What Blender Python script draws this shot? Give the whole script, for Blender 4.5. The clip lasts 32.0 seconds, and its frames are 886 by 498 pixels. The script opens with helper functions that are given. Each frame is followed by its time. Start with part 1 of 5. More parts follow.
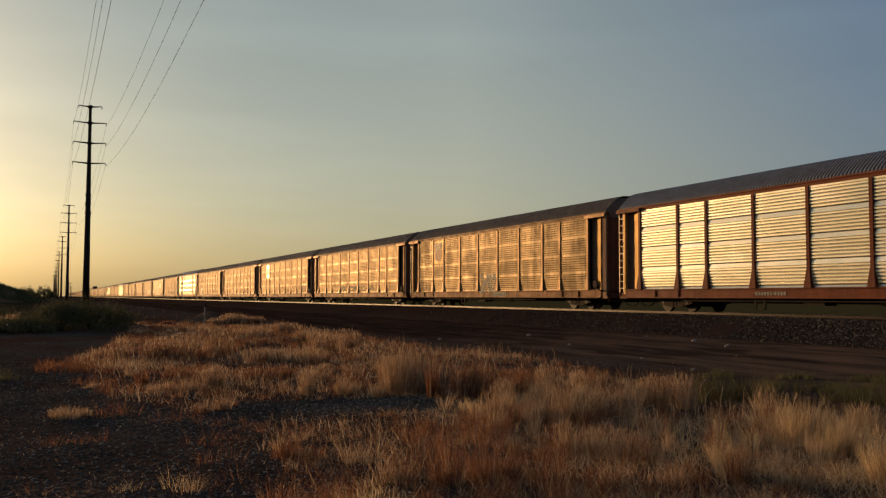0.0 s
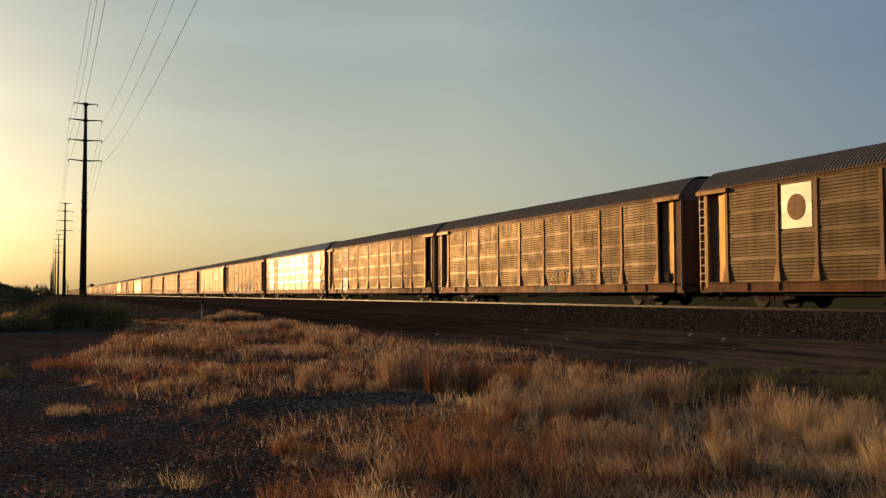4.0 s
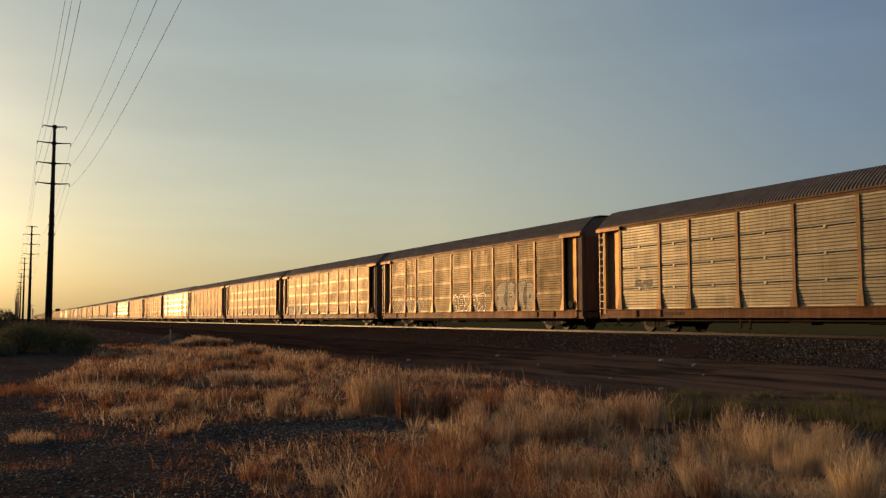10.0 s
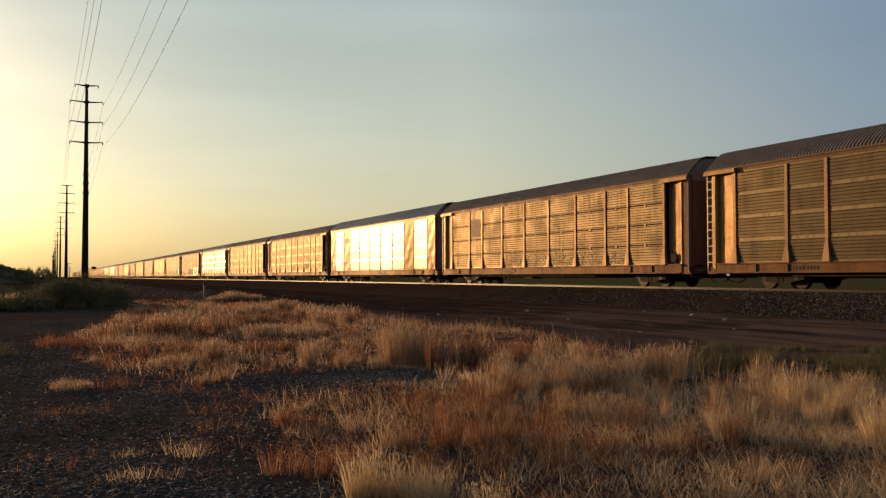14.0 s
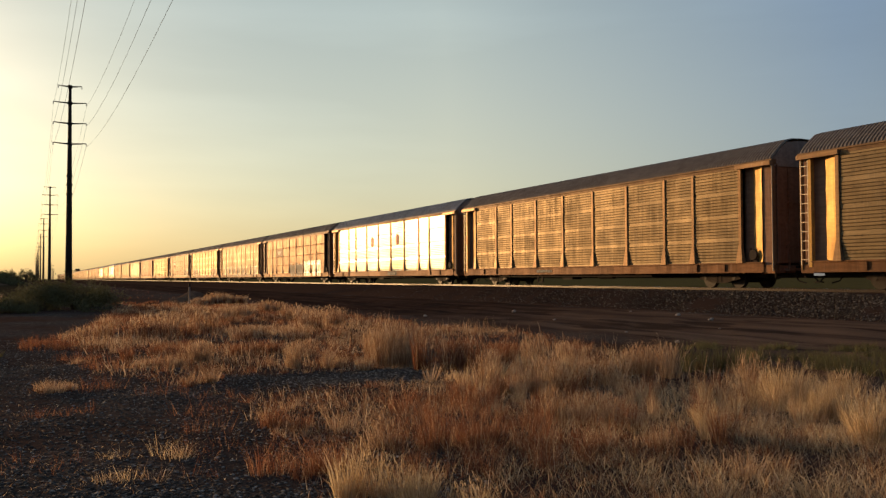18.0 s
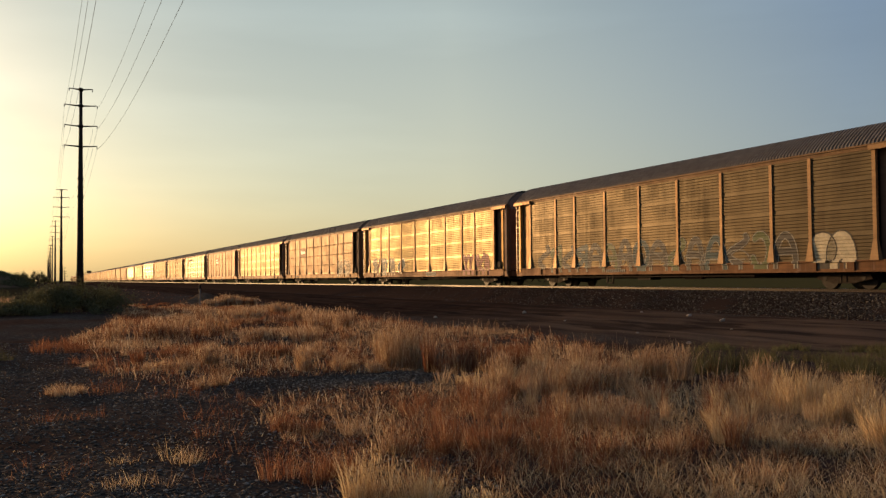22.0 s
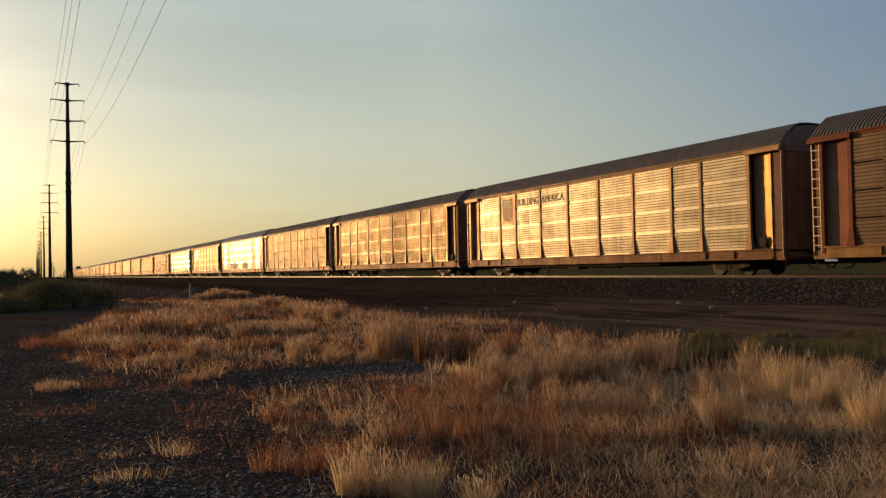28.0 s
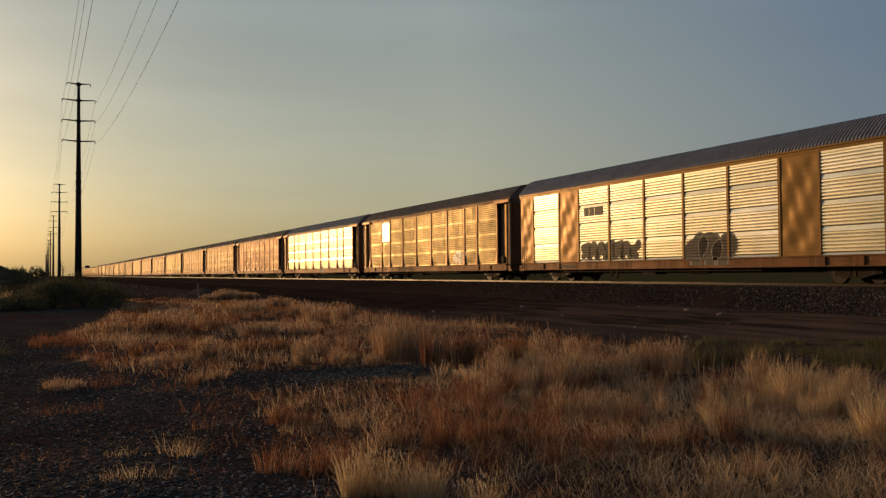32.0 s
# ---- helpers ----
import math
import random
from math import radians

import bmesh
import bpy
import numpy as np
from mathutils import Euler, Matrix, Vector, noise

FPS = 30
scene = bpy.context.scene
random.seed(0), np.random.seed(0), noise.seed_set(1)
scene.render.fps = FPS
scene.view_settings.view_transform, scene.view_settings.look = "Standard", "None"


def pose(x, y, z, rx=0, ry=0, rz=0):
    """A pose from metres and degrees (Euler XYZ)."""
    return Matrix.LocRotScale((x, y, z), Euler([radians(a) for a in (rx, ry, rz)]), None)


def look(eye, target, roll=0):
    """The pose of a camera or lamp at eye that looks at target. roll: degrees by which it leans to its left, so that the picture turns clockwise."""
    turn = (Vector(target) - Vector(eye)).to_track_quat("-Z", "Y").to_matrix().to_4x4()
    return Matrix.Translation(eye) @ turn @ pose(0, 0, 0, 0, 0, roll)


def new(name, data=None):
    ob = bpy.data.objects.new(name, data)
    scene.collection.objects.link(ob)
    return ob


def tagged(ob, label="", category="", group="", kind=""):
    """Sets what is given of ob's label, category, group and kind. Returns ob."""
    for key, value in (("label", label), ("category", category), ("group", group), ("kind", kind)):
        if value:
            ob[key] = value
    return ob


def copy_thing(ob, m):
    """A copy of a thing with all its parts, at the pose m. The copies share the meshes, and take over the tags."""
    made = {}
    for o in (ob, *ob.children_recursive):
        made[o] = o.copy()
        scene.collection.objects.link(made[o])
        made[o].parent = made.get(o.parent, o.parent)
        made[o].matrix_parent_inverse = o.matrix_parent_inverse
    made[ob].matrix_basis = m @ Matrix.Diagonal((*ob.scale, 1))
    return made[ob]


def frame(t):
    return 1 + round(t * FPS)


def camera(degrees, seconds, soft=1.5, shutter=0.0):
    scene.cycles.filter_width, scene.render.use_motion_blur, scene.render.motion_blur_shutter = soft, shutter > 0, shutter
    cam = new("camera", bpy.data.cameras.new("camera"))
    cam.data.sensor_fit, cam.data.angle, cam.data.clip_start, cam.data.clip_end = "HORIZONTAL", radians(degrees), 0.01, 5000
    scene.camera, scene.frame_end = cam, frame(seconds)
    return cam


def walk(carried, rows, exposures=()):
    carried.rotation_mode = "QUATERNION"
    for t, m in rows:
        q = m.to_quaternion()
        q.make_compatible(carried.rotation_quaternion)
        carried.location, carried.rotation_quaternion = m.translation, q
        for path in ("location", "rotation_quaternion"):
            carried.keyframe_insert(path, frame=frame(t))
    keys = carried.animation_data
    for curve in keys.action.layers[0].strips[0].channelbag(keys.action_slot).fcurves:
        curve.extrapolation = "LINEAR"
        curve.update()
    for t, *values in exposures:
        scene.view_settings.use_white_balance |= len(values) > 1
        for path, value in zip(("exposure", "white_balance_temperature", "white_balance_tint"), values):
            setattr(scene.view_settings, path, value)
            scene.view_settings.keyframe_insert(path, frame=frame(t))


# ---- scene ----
cam = camera(52.47, 32.0, soft=1.35)
PATH=[
    (0, pose(0.013, 0.020, 1.719, 93.067, -0.181, -23.455)),
    (0.5, pose(0.025, 0.048, 1.725, 92.731, -0.011, -23.340)),
    (1, pose(0.002, 0.036, 1.709, 92.434, -0.052, -23.025)),
    (1.5, pose(0.021, 0.061, 1.715, 92.446, -0.191, -22.550)),
    (2, pose(0.013, 0.035, 1.722, 92.635, -0.181, -22.453)),
    (2.5, pose(0.001, 0.030, 1.718, 92.966, 0.107, -22.841)),
    (3, pose(0.011, 0.034, 1.724, 92.937, 0.324, -23.247)),
    (3.5, pose(0.016, 0.048, 1.710, 92.771, 0.221, -23.492)),
    (5.5, pose(-0.007, -0.000, 1.721, 93.105, 0.160, -23.874)),
    (6, pose(0.010, 0.027, 1.711, 93.356, 0.120, -24.034)),
    (6.5, pose(0.010, 0.044, 1.724, 93.533, 0.186, -24.194)),
    (7, pose(0.011, 0.040, 1.722, 93.615, 0.071, -24.279)),
    (7.5, pose(0.011, -0.012, 1.713, 93.538, -0.257, -24.179)),
    (8, pose(-0.001, 0.035, 1.723, 93.573, -0.271, -24.125)),
    (8.5, pose(0.001, 0.028, 1.719, 93.610, -0.189, -23.852)),
    (9, pose(0.003, 0.038, 1.721, 93.836, 0.089, -24.046)),
    (9.5, pose(-0.007, 0.019, 1.697, 94.342, 0.054, -25.072)),
    (10, pose(-0.000, 0.033, 1.708, 94.404, 0.052, -25.456)),
    (10.5, pose(0.011, -0.014, 1.702, 94.047, 0.500, -24.212)),
    (11, pose(0.002, 0.078, 1.682, 93.249, 0.773, -23.207)),
    (11.5, pose(0.005, 0.032, 1.647, 92.635, 0.448, -22.729)),
    (12, pose(0.007, 0.064, 1.625, 92.023, 0.363, -23.018)),
    (12.5, pose(0.004, 0.010, 1.602, 91.604, 0.203, -23.549)),
    (13, pose(0.007, -0.004, 1.593, 91.287, 0.184, -23.903)),
    (13.5, pose(0.009, 0.016, 1.591, 91.343, 0.189, -23.947)),
    (14, pose(0.005, 0.005, 1.605, 91.724, 0.085, -23.530)),
    (14.5, pose(0.015, -0.037, 1.601, 92.048, 0.040, -23.066)),
    (16.5, pose(0.013, 0.029, 1.610, 91.909, 0.399, -24.501)),
    (17, pose(0.018, 0.045, 1.599, 92.005, 0.419, -24.487)),
    (17.5, pose(0.021, 0.044, 1.603, 91.816, 0.341, -24.424)),
    (18, pose(-0.001, 0.025, 1.591, 91.795, 0.254, -24.422)),
    (18.5, pose(0.023, 0.014, 1.598, 92.065, 0.248, -24.073)),
    (19, pose(-0.000, -0.000, 1.600, 92.147, 0.159, -23.795)),
    (19.5, pose(0.019, 0.029, 1.596, 92.011, 0.231, -23.661)),
    (20, pose(0.001, -0.040, 1.597, 91.728, 0.343, -23.686)),
    (20.5, pose(0.023, 0.037, 1.598, 91.550, 0.525, -23.886)),
    (21, pose(0.033, 0.039, 1.599, 91.594, 0.536, -23.808)),
    (21.5, pose(0.019, 0.030, 1.602, 91.695, 0.380, -23.721)),
    (22, pose(0.017, 0.077, 1.611, 91.842, 0.446, -23.790)),
    (22.5, pose(0.012, 0.035, 1.615, 91.820, 0.480, -23.754)),
    (23, pose(0.018, 0.038, 1.600, 91.756, 0.378, -23.890)),
    (23.5, pose(0.019, 0.039, 1.613, 91.603, 0.400, -24.102)),
    (24, pose(0.009, 0.034, 1.600, 91.625, 0.469, -24.293)),
    (24.5, pose(0.021, 0.043, 1.613, 91.747, 0.726, -24.322)),
    (25, pose(0.012, 0.028, 1.613, 91.814, 0.829, -24.371)),
    (25.5, pose(0.014, 0.039, 1.601, 91.933, 0.670, -24.413)),
    (27.5, pose(0.029, 0.043, 1.593, 91.374, 1.073, -24.447)),
    (28, pose(0.020, 0.053, 1.601, 91.267, 1.167, -24.375)),
    (28.5, pose(0.025, 0.036, 1.599, 91.307, 1.116, -24.309)),
    (29, pose(0.035, 0.042, 1.597, 91.247, 1.082, -24.260)),
    (29.5, pose(0.023, 0.033, 1.602, 91.121, 1.031, -24.196)),
    (30, pose(0.023, 0.033, 1.593, 91.207, 0.854, -24.131)),
    (30.5, pose(0.042, 0.053, 1.601, 91.406, 0.689, -23.955)),
    (31, pose(0.021, 0.041, 1.601, 91.457, 0.463, -23.838)),
    (31.5, pose(0.020, 0.040, 1.596, 91.471, 0.431, -23.886)),
    (32, pose(0.021, 0.038, 1.600, 91.512, 0.460, -23.889))]

EXPOSURES = [(0.0, -0.19), (1.0, 0.36), (2.0, 0.11), (3.0, 0.06), (6.0, 0.06), (6.6, 0.05), (7.0, -0.48), (8.0, 0.11), (9.0, 0.06), (10.0, 0.04), (11.0, 0.09), (12.0, 0.04),
             (13.0, 0.37), (14.0, 0.31), (15.0, 0.21), (16.0, 0.01), (17.0, 0.47), (18.0, 0.39), (19.0, 0.01), (20.0, -0.02), (21.0, 0.43), (22.0, 0.31), (24.0, 0.26), (25.0, 0.26), (28.0, 0.24), (30.0, 0.31), (31.0, 0.21), (32.0, -0.31)]
walk(cam, PATH, EXPOSURES)

# ---- light ----
SUN_AZ, SUN_EL = radians(-21.0), radians(6.0)
world = bpy.data.worlds.new("evening_sky")
scene.world = world
world.use_nodes = True
wn = world.node_tree
sky = wn.nodes.new("ShaderNodeTexSky")
sky.sky_type = "NISHITA"
sky.sun_disc = False
sky.sun_elevation, sky.sun_rotation = SUN_EL, SUN_AZ % (2 * math.pi)
sky.altitude, sky.air_density, sky.dust_density, sky.ozone_density = 200, 1.0, 3.2, 2.6
wn.nodes["Background"].inputs["Strength"].default_value = 0.12
# thin dust haze over the whole sky, warmer towards the sun and the horizon
to_sun = Vector((math.sin(SUN_AZ) * math.cos(SUN_EL), math.cos(SUN_AZ) * math.cos(SUN_EL), math.sin(SUN_EL)))
way = wn.nodes.new("ShaderNodeTexCoord").outputs["Generated"]
dot = wn.nodes.new("ShaderNodeVectorMath")
dot.operation = "DOT_PRODUCT"
dot.inputs[1].default_value = to_sun
wn.links.new(way, dot.inputs[0])
haze = wn.nodes.new("ShaderNodeValToRGB")
stops = ((0.0, (0.32, 0.36, 0.40)), (0.36, (0.78, 0.92, 1.12)), (0.70, (1.70, 1.70, 1.25)), (0.92, (1.15, 1.22, 0.85)), (1.0, (0.97, 0.94, 0.69)))
while len(haze.color_ramp.elements) < len(stops):
    haze.color_ramp.elements.new(0.5)
for e, (p, c) in zip(haze.color_ramp.elements, stops):
    e.position, e.color = p, (*(x / 2 for x in c), 1)
wn.links.new(dot.outputs["Value"], haze.inputs[0])
# faint high cloud, drawn out level
veil = wn.nodes.new("ShaderNodeTexNoise")
veil.inputs["Scale"].default_value, veil.inputs["Detail"].default_value = 2.2, 5
veil_map = wn.nodes.new("ShaderNodeMapping")
veil_map.inputs["Scale"].default_value = (1, 1, 6)
veil_map.inputs["Rotation"].default_value = (0.12, 0.05, 0)
wn.links.new(way, veil_map.inputs["Vector"])
wn.links.new(veil_map.outputs[0], veil.inputs["Vector"])
veil_amount = wn.nodes.new("ShaderNodeMapRange")
for i, v in enumerate((0.42, 0.72, 0.985, 1.09)):
    veil_amount.inputs[i + 1].default_value = v
wn.links.new(veil.outputs["Fac"], veil_amount.inputs[0])
sepw = wn.nodes.new("ShaderNodeSeparateXYZ")
wn.links.new(way, sepw.inputs[0])
low = wn.nodes.new("ShaderNodeValToRGB")
low.color_ramp.elements[0].color, low.color_ramp.elements[1].color = (1.0, 0.80, 0.60, 1), (0.60, 0.64, 0.70, 1)
low.color_ramp.elements[1].position = 0.42
low.color_ramp.elements.new(0.29).color = (0.70, 0.725, 0.73, 1)
low.color_ramp.elements.new(0.1).color = (1.0, 0.90, 0.77, 1)
low.color_ramp.elements.new(0.56).color = (0.54, 0.57, 0.63, 1)
low.color_ramp.elements.new(1.0).color = (0.52, 0.56, 0.64, 1)
wn.links.new(sepw.outputs[2], low.inputs[0])
both = wn.nodes.new("ShaderNodeMix")
both.data_type, both.blend_type = "RGBA", "MULTIPLY"
both.inputs[0].default_value = 1
wn.links.new(haze.outputs[0], both.inputs[6])
wn.links.new(low.outputs[0], both.inputs[7])
total = wn.nodes.new("ShaderNodeVectorMath")
total.operation = "MULTIPLY_ADD"
total.inputs[1].default_value = (3.36, 3.45, 3.62)
wn.links.new(both.outputs[2], total.inputs[0])
thin = wn.nodes.new("ShaderNodeVectorMath")
thin.operation = "SCALE"
thin.inputs["Scale"].default_value = 0.6
wn.links.new(sky.outputs[0], thin.inputs[0])
wn.links.new(thin.outputs[0], total.inputs[2])
clouded = wn.nodes.new("ShaderNodeVectorMath")
clouded.operation = "SCALE"
wn.links.new(total.outputs[0], clouded.inputs[0])
wn.links.new(veil_amount.outputs[0], clouded.inputs["Scale"])
wn.links.new(clouded.outputs[0], wn.nodes["Background"].inputs["Color"])

sun = new("sun", bpy.data.lights.new("sun", "SUN"))
sun.data.energy, sun.data.angle, sun.data.color = 3.3, radians(2.0), (1.0, 0.58, 0.255)
sun.matrix_basis = look((0, 0, 60), Vector((0, 0, 60)) - to_sun)


# ---- materials ----
def nodes_of(m):
    m.use_nodes = True
    return m.node_tree.nodes, m.node_tree.links, m.node_tree.nodes["Principled BSDF"]


def ramp(n, stops):
    r = n.new("ShaderNodeValToRGB")
    while len(r.color_ramp.elements) < len(stops):
        r.color_ramp.elements.new(0.5)
    for e, (p, c) in zip(r.color_ramp.elements, stops):
        e.position, e.color = p, (*c, 1)
    return r


def noise_tex(n, l, vec, scale, detail=4, stretch=(1, 1, 1), rough=0.55):
    mp = n.new("ShaderNodeMapping")
    mp.inputs["Scale"].default_value = stretch
    l.new(vec, mp.inputs["Vector"])
    t = n.new("ShaderNodeTexNoise")
    t.inputs["Scale"].default_value, t.inputs["Detail"].default_value, t.inputs["Roughness"].default_value = scale, detail, rough
    l.new(mp.outputs[0], t.inputs["Vector"])
    return t.outputs["Fac"]


def mix(n, l, fac, a, b, mode="MIX"):
    m = n.new("ShaderNodeMix")
    m.data_type, m.blend_type = "RGBA", mode
    for sock, v in ((m.inputs[0], fac), (m.inputs[6], a), (m.inputs[7], b)):
        if isinstance(v, (float, int)):
            sock.default_value = v
        elif isinstance(v, tuple):
            sock.default_value = (*v, 1)
        else:
            l.new(v, sock)
    return m.outputs[2]


def span(n, l, v, a, b, lo=0.0, hi=1.0, smooth=False):
    m = n.new("ShaderNodeMapRange")
    m.interpolation_type = "SMOOTHSTEP" if smooth else "LINEAR"
    for i, x in enumerate((v, a, b, lo, hi)):
        if isinstance(x, (float, int)):
            m.inputs[i].default_value = x
        else:
            l.new(x, m.inputs[i])
    return m.outputs[0]


def maths(n, l, op, a, b):
    m = n.new("ShaderNodeMath")
    m.operation = op
    for s, v in zip(m.inputs, (a, b)):
        if isinstance(v, (float, int)):
            s.default_value = v
        else:
            l.new(v, s)
    return m.outputs[0]


def bump(n, l, p, height, strength, dist):
    b = n.new("ShaderNodeBump")
    b.inputs["Strength"].default_value, b.inputs["Distance"].default_value = strength, dist
    l.new(height, b.inputs["Height"])
    l.new(b.outputs[0], p.inputs["Normal"])


def metal_sheet(name, col, dirt, metallic, rough, stain=0.5, band=0.0, decks=0.0, dots=0.0):
    """Galvanised or painted sheet: blotches, streaks that run down, dusty bands, small dents."""
    m = bpy.data.materials.new(name)
    n, l, p = nodes_of(m)
    tc = n.new("ShaderNodeTexCoord").outputs["Object"]
    info = n.new("ShaderNodeObjectInfo")
    shift = n.new("ShaderNodeVectorMath")
    shift.operation = "MULTIPLY_ADD"
    comb = n.new("ShaderNodeCombineXYZ")
    for s in comb.inputs:
        l.new(info.outputs["Random"], s)
    l.new(comb.outputs[0], shift.inputs[0])
    shift.inputs[1].default_value = (40, 40, 40)
    l.new(tc, shift.inputs[2])
    v = shift.outputs[0]
    big = noise_tex(n, l, v, 0.9, 5)
    streak = noise_tex(n, l, v, 5.0, 4, (1, 1, 0.08))
    fine = noise_tex(n, l, v, 42.0, 3)
    level = noise_tex(n, l, v, 1.3, 3, (1, 0.12, 1))
    f = maths(n, l, "MULTIPLY", span(n, l, maths(n, l, "ADD", big, streak), 0.85, 1.3), stain)
    c = mix(n, l, f, col, dirt)
    c = mix(n, l, span(n, l, fine, 0.35, 0.75, 0.0, 0.35), c, tuple(x * 0.6 for x in dirt))
    grain = noise_tex(n, l, v, 7.0, 4, (1, 0.14, 1.5))
    c = mix(n, l, span(n, l, grain, 0.42, 0.62, 0.0, 0.5 * stain), c, tuple(x * 0.55 for x in dirt))
    patch = noise_tex(n, l, v, 0.45, 4)
    c = mix(n, l, span(n, l, patch, 0.46, 0.6, 0.0, 0.4 * stain, True), c, tuple(0.5 * x + 0.36 * sum(dirt) / 3 for x in col))
    drips = noise_tex(n, l, v, 8.0, 4, (1, 1, 0.045))
    grey = sum(col) / 3
    c = mix(n, l, maths(n, l, "MULTIPLY", span(n, l, drips, 0.56, 0.68, 0.0, 0.55 * stain), span(n, l, big, 0.4, 0.6)), c, tuple(min(1, 0.8 * x + 0.8 * grey) for x in col))
    if band:
        c = mix(n, l, span(n, l, level, 0.52, 0.66, 0.0, band, True), c, tuple(min(1, x * 1.7) for x in col))
    sep = n.new("ShaderNodeSeparateXYZ")
    l.new(tc, sep.inputs[0])
    if decks:
        wave = maths(n, l, "ABSOLUTE", maths(n, l, "SUBTRACT", maths(n, l, "FRACT", maths(n, l, "DIVIDE", sep.outputs[2], 0.9525), 0), 0.5), 0)
        strip = maths(n, l, "MULTIPLY", span(n, l, wave, 0.40, 0.46, 0, decks, True), span(n, l, streak, 0.3, 0.6))
        c = mix(n, l, strip, c, tuple(min(1, x * 2.1) for x in col))
    if dots:
        a = maths(n, l, "ABSOLUTE", maths(n, l, "SUBTRACT", maths(n, l, "FRACT", maths(n, l, "DIVIDE", sep.outputs[1], 0.29), 0), 0.5), 0)
        b = maths(n, l, "ABSOLUTE", maths(n, l, "SUBTRACT", maths(n, l, "FRACT", maths(n, l, "DIVIDE", sep.outputs[2], 0.57), 0), 0.5), 0)
        hole = maths(n, l, "MULTIPLY", maths(n, l, "LESS_THAN", a, 0.16), maths(n, l, "LESS_THAN", b, 0.06))
        c = mix(n, l, maths(n, l, "MULTIPLY", hole, span(n, l, streak, 0.4, 0.6, 0, dots)), c, (0.05, 0.035, 0.025))
    tone = span(n, l, info.outputs["Random"], 0, 1, 0.86, 1.1)
    hsv = n.new("ShaderNodeHueSaturation")
    l.new(c, hsv.inputs["Color"])
    l.new(tone, hsv.inputs["Value"])
    l.new(hsv.outputs[0], p.inputs["Base Color"])
    p.inputs["Metallic"].default_value = metallic
    p.inputs["Specular IOR Level"].default_value = 0.12 if metallic > 0.3 else 0.05
    top = max(col)
    p.inputs["Specular Tint"].default_value = (*(0.45 + 0.5 * x / top for x in col), 1)
    l.new(span(n, l, f, 0, 1, rough, min(1, rough + 0.25)), p.inputs["Roughness"])
    bump(n, l, p, maths(n, l, "ADD", big, maths(n, l, "MULTIPLY", fine, 0.08)), 0.09, 0.03)
    return m


def plain_mat(name, col, rough=0.7, metallic=0.0, var=0.25, scale=6.0):
    m = bpy.data.materials.new(name)
    n, l, p = nodes_of(m)
    tc = n.new("ShaderNodeTexCoord").outputs["Object"]
    a = noise_tex(n, l, tc, scale, 5)
    b = noise_tex(n, l, tc, scale * 9, 3)
    c = mix(n, l, span(n, l, a, 0.3, 0.7), tuple(x * (1 - var) for x in col), tuple(min(1, x * (1 + var)) for x in col))
    c = mix(n, l, span(n, l, b, 0.5, 0.8, 0, 0.4), c, tuple(x * 0.5 for x in col))
    l.new(c, p.inputs["Base Color"])
    p.inputs["Roughness"].default_value, p.inputs["Metallic"].default_value = rough, metallic
    p.inputs["Specular IOR Level"].default_value = 0.0 if rough >= 0.95 else 0.08 if rough >= 0.5 else 0.3
    bump(n, l, p, b, 0.2, 0.01)
    return m


def grass_mat(name, stops, glow=0.45):
    """Thin dry leaves, each of its own tone, that let the low sun through."""
    m = bpy.data.materials.new(name)
    n, l, p = nodes_of(m)
    geo = n.new("ShaderNodeNewGeometry")
    r = ramp(n, stops)
    l.new(geo.outputs["Random Per Island"], r.inputs[0])
    big = noise_tex(n, l, geo.outputs["Position"], 0.9, 3)
    c = mix(n, l, span(n, l, big, 0.35, 0.7, 0, 0.45), r.outputs[0], tuple(0.8 * x for x in stops[0][1]))
    l.new(c, p.inputs["Base Color"])
    p.inputs["Roughness"].default_value = 0.75
    p.inputs["Specular IOR Level"].default_value = 0.25
    t = n.new("ShaderNodeBsdfTranslucent")
    l.new(c, t.inputs["Color"])
    s = n.new("ShaderNodeMixShader")
    s.inputs[0].default_value = glow
    l.new(p.outputs[0], s.inputs[1])
    l.new(t.outputs[0], s.inputs[2])
    l.new(s.outputs[0], n["Material Output"].inputs["Surface"])
    return m


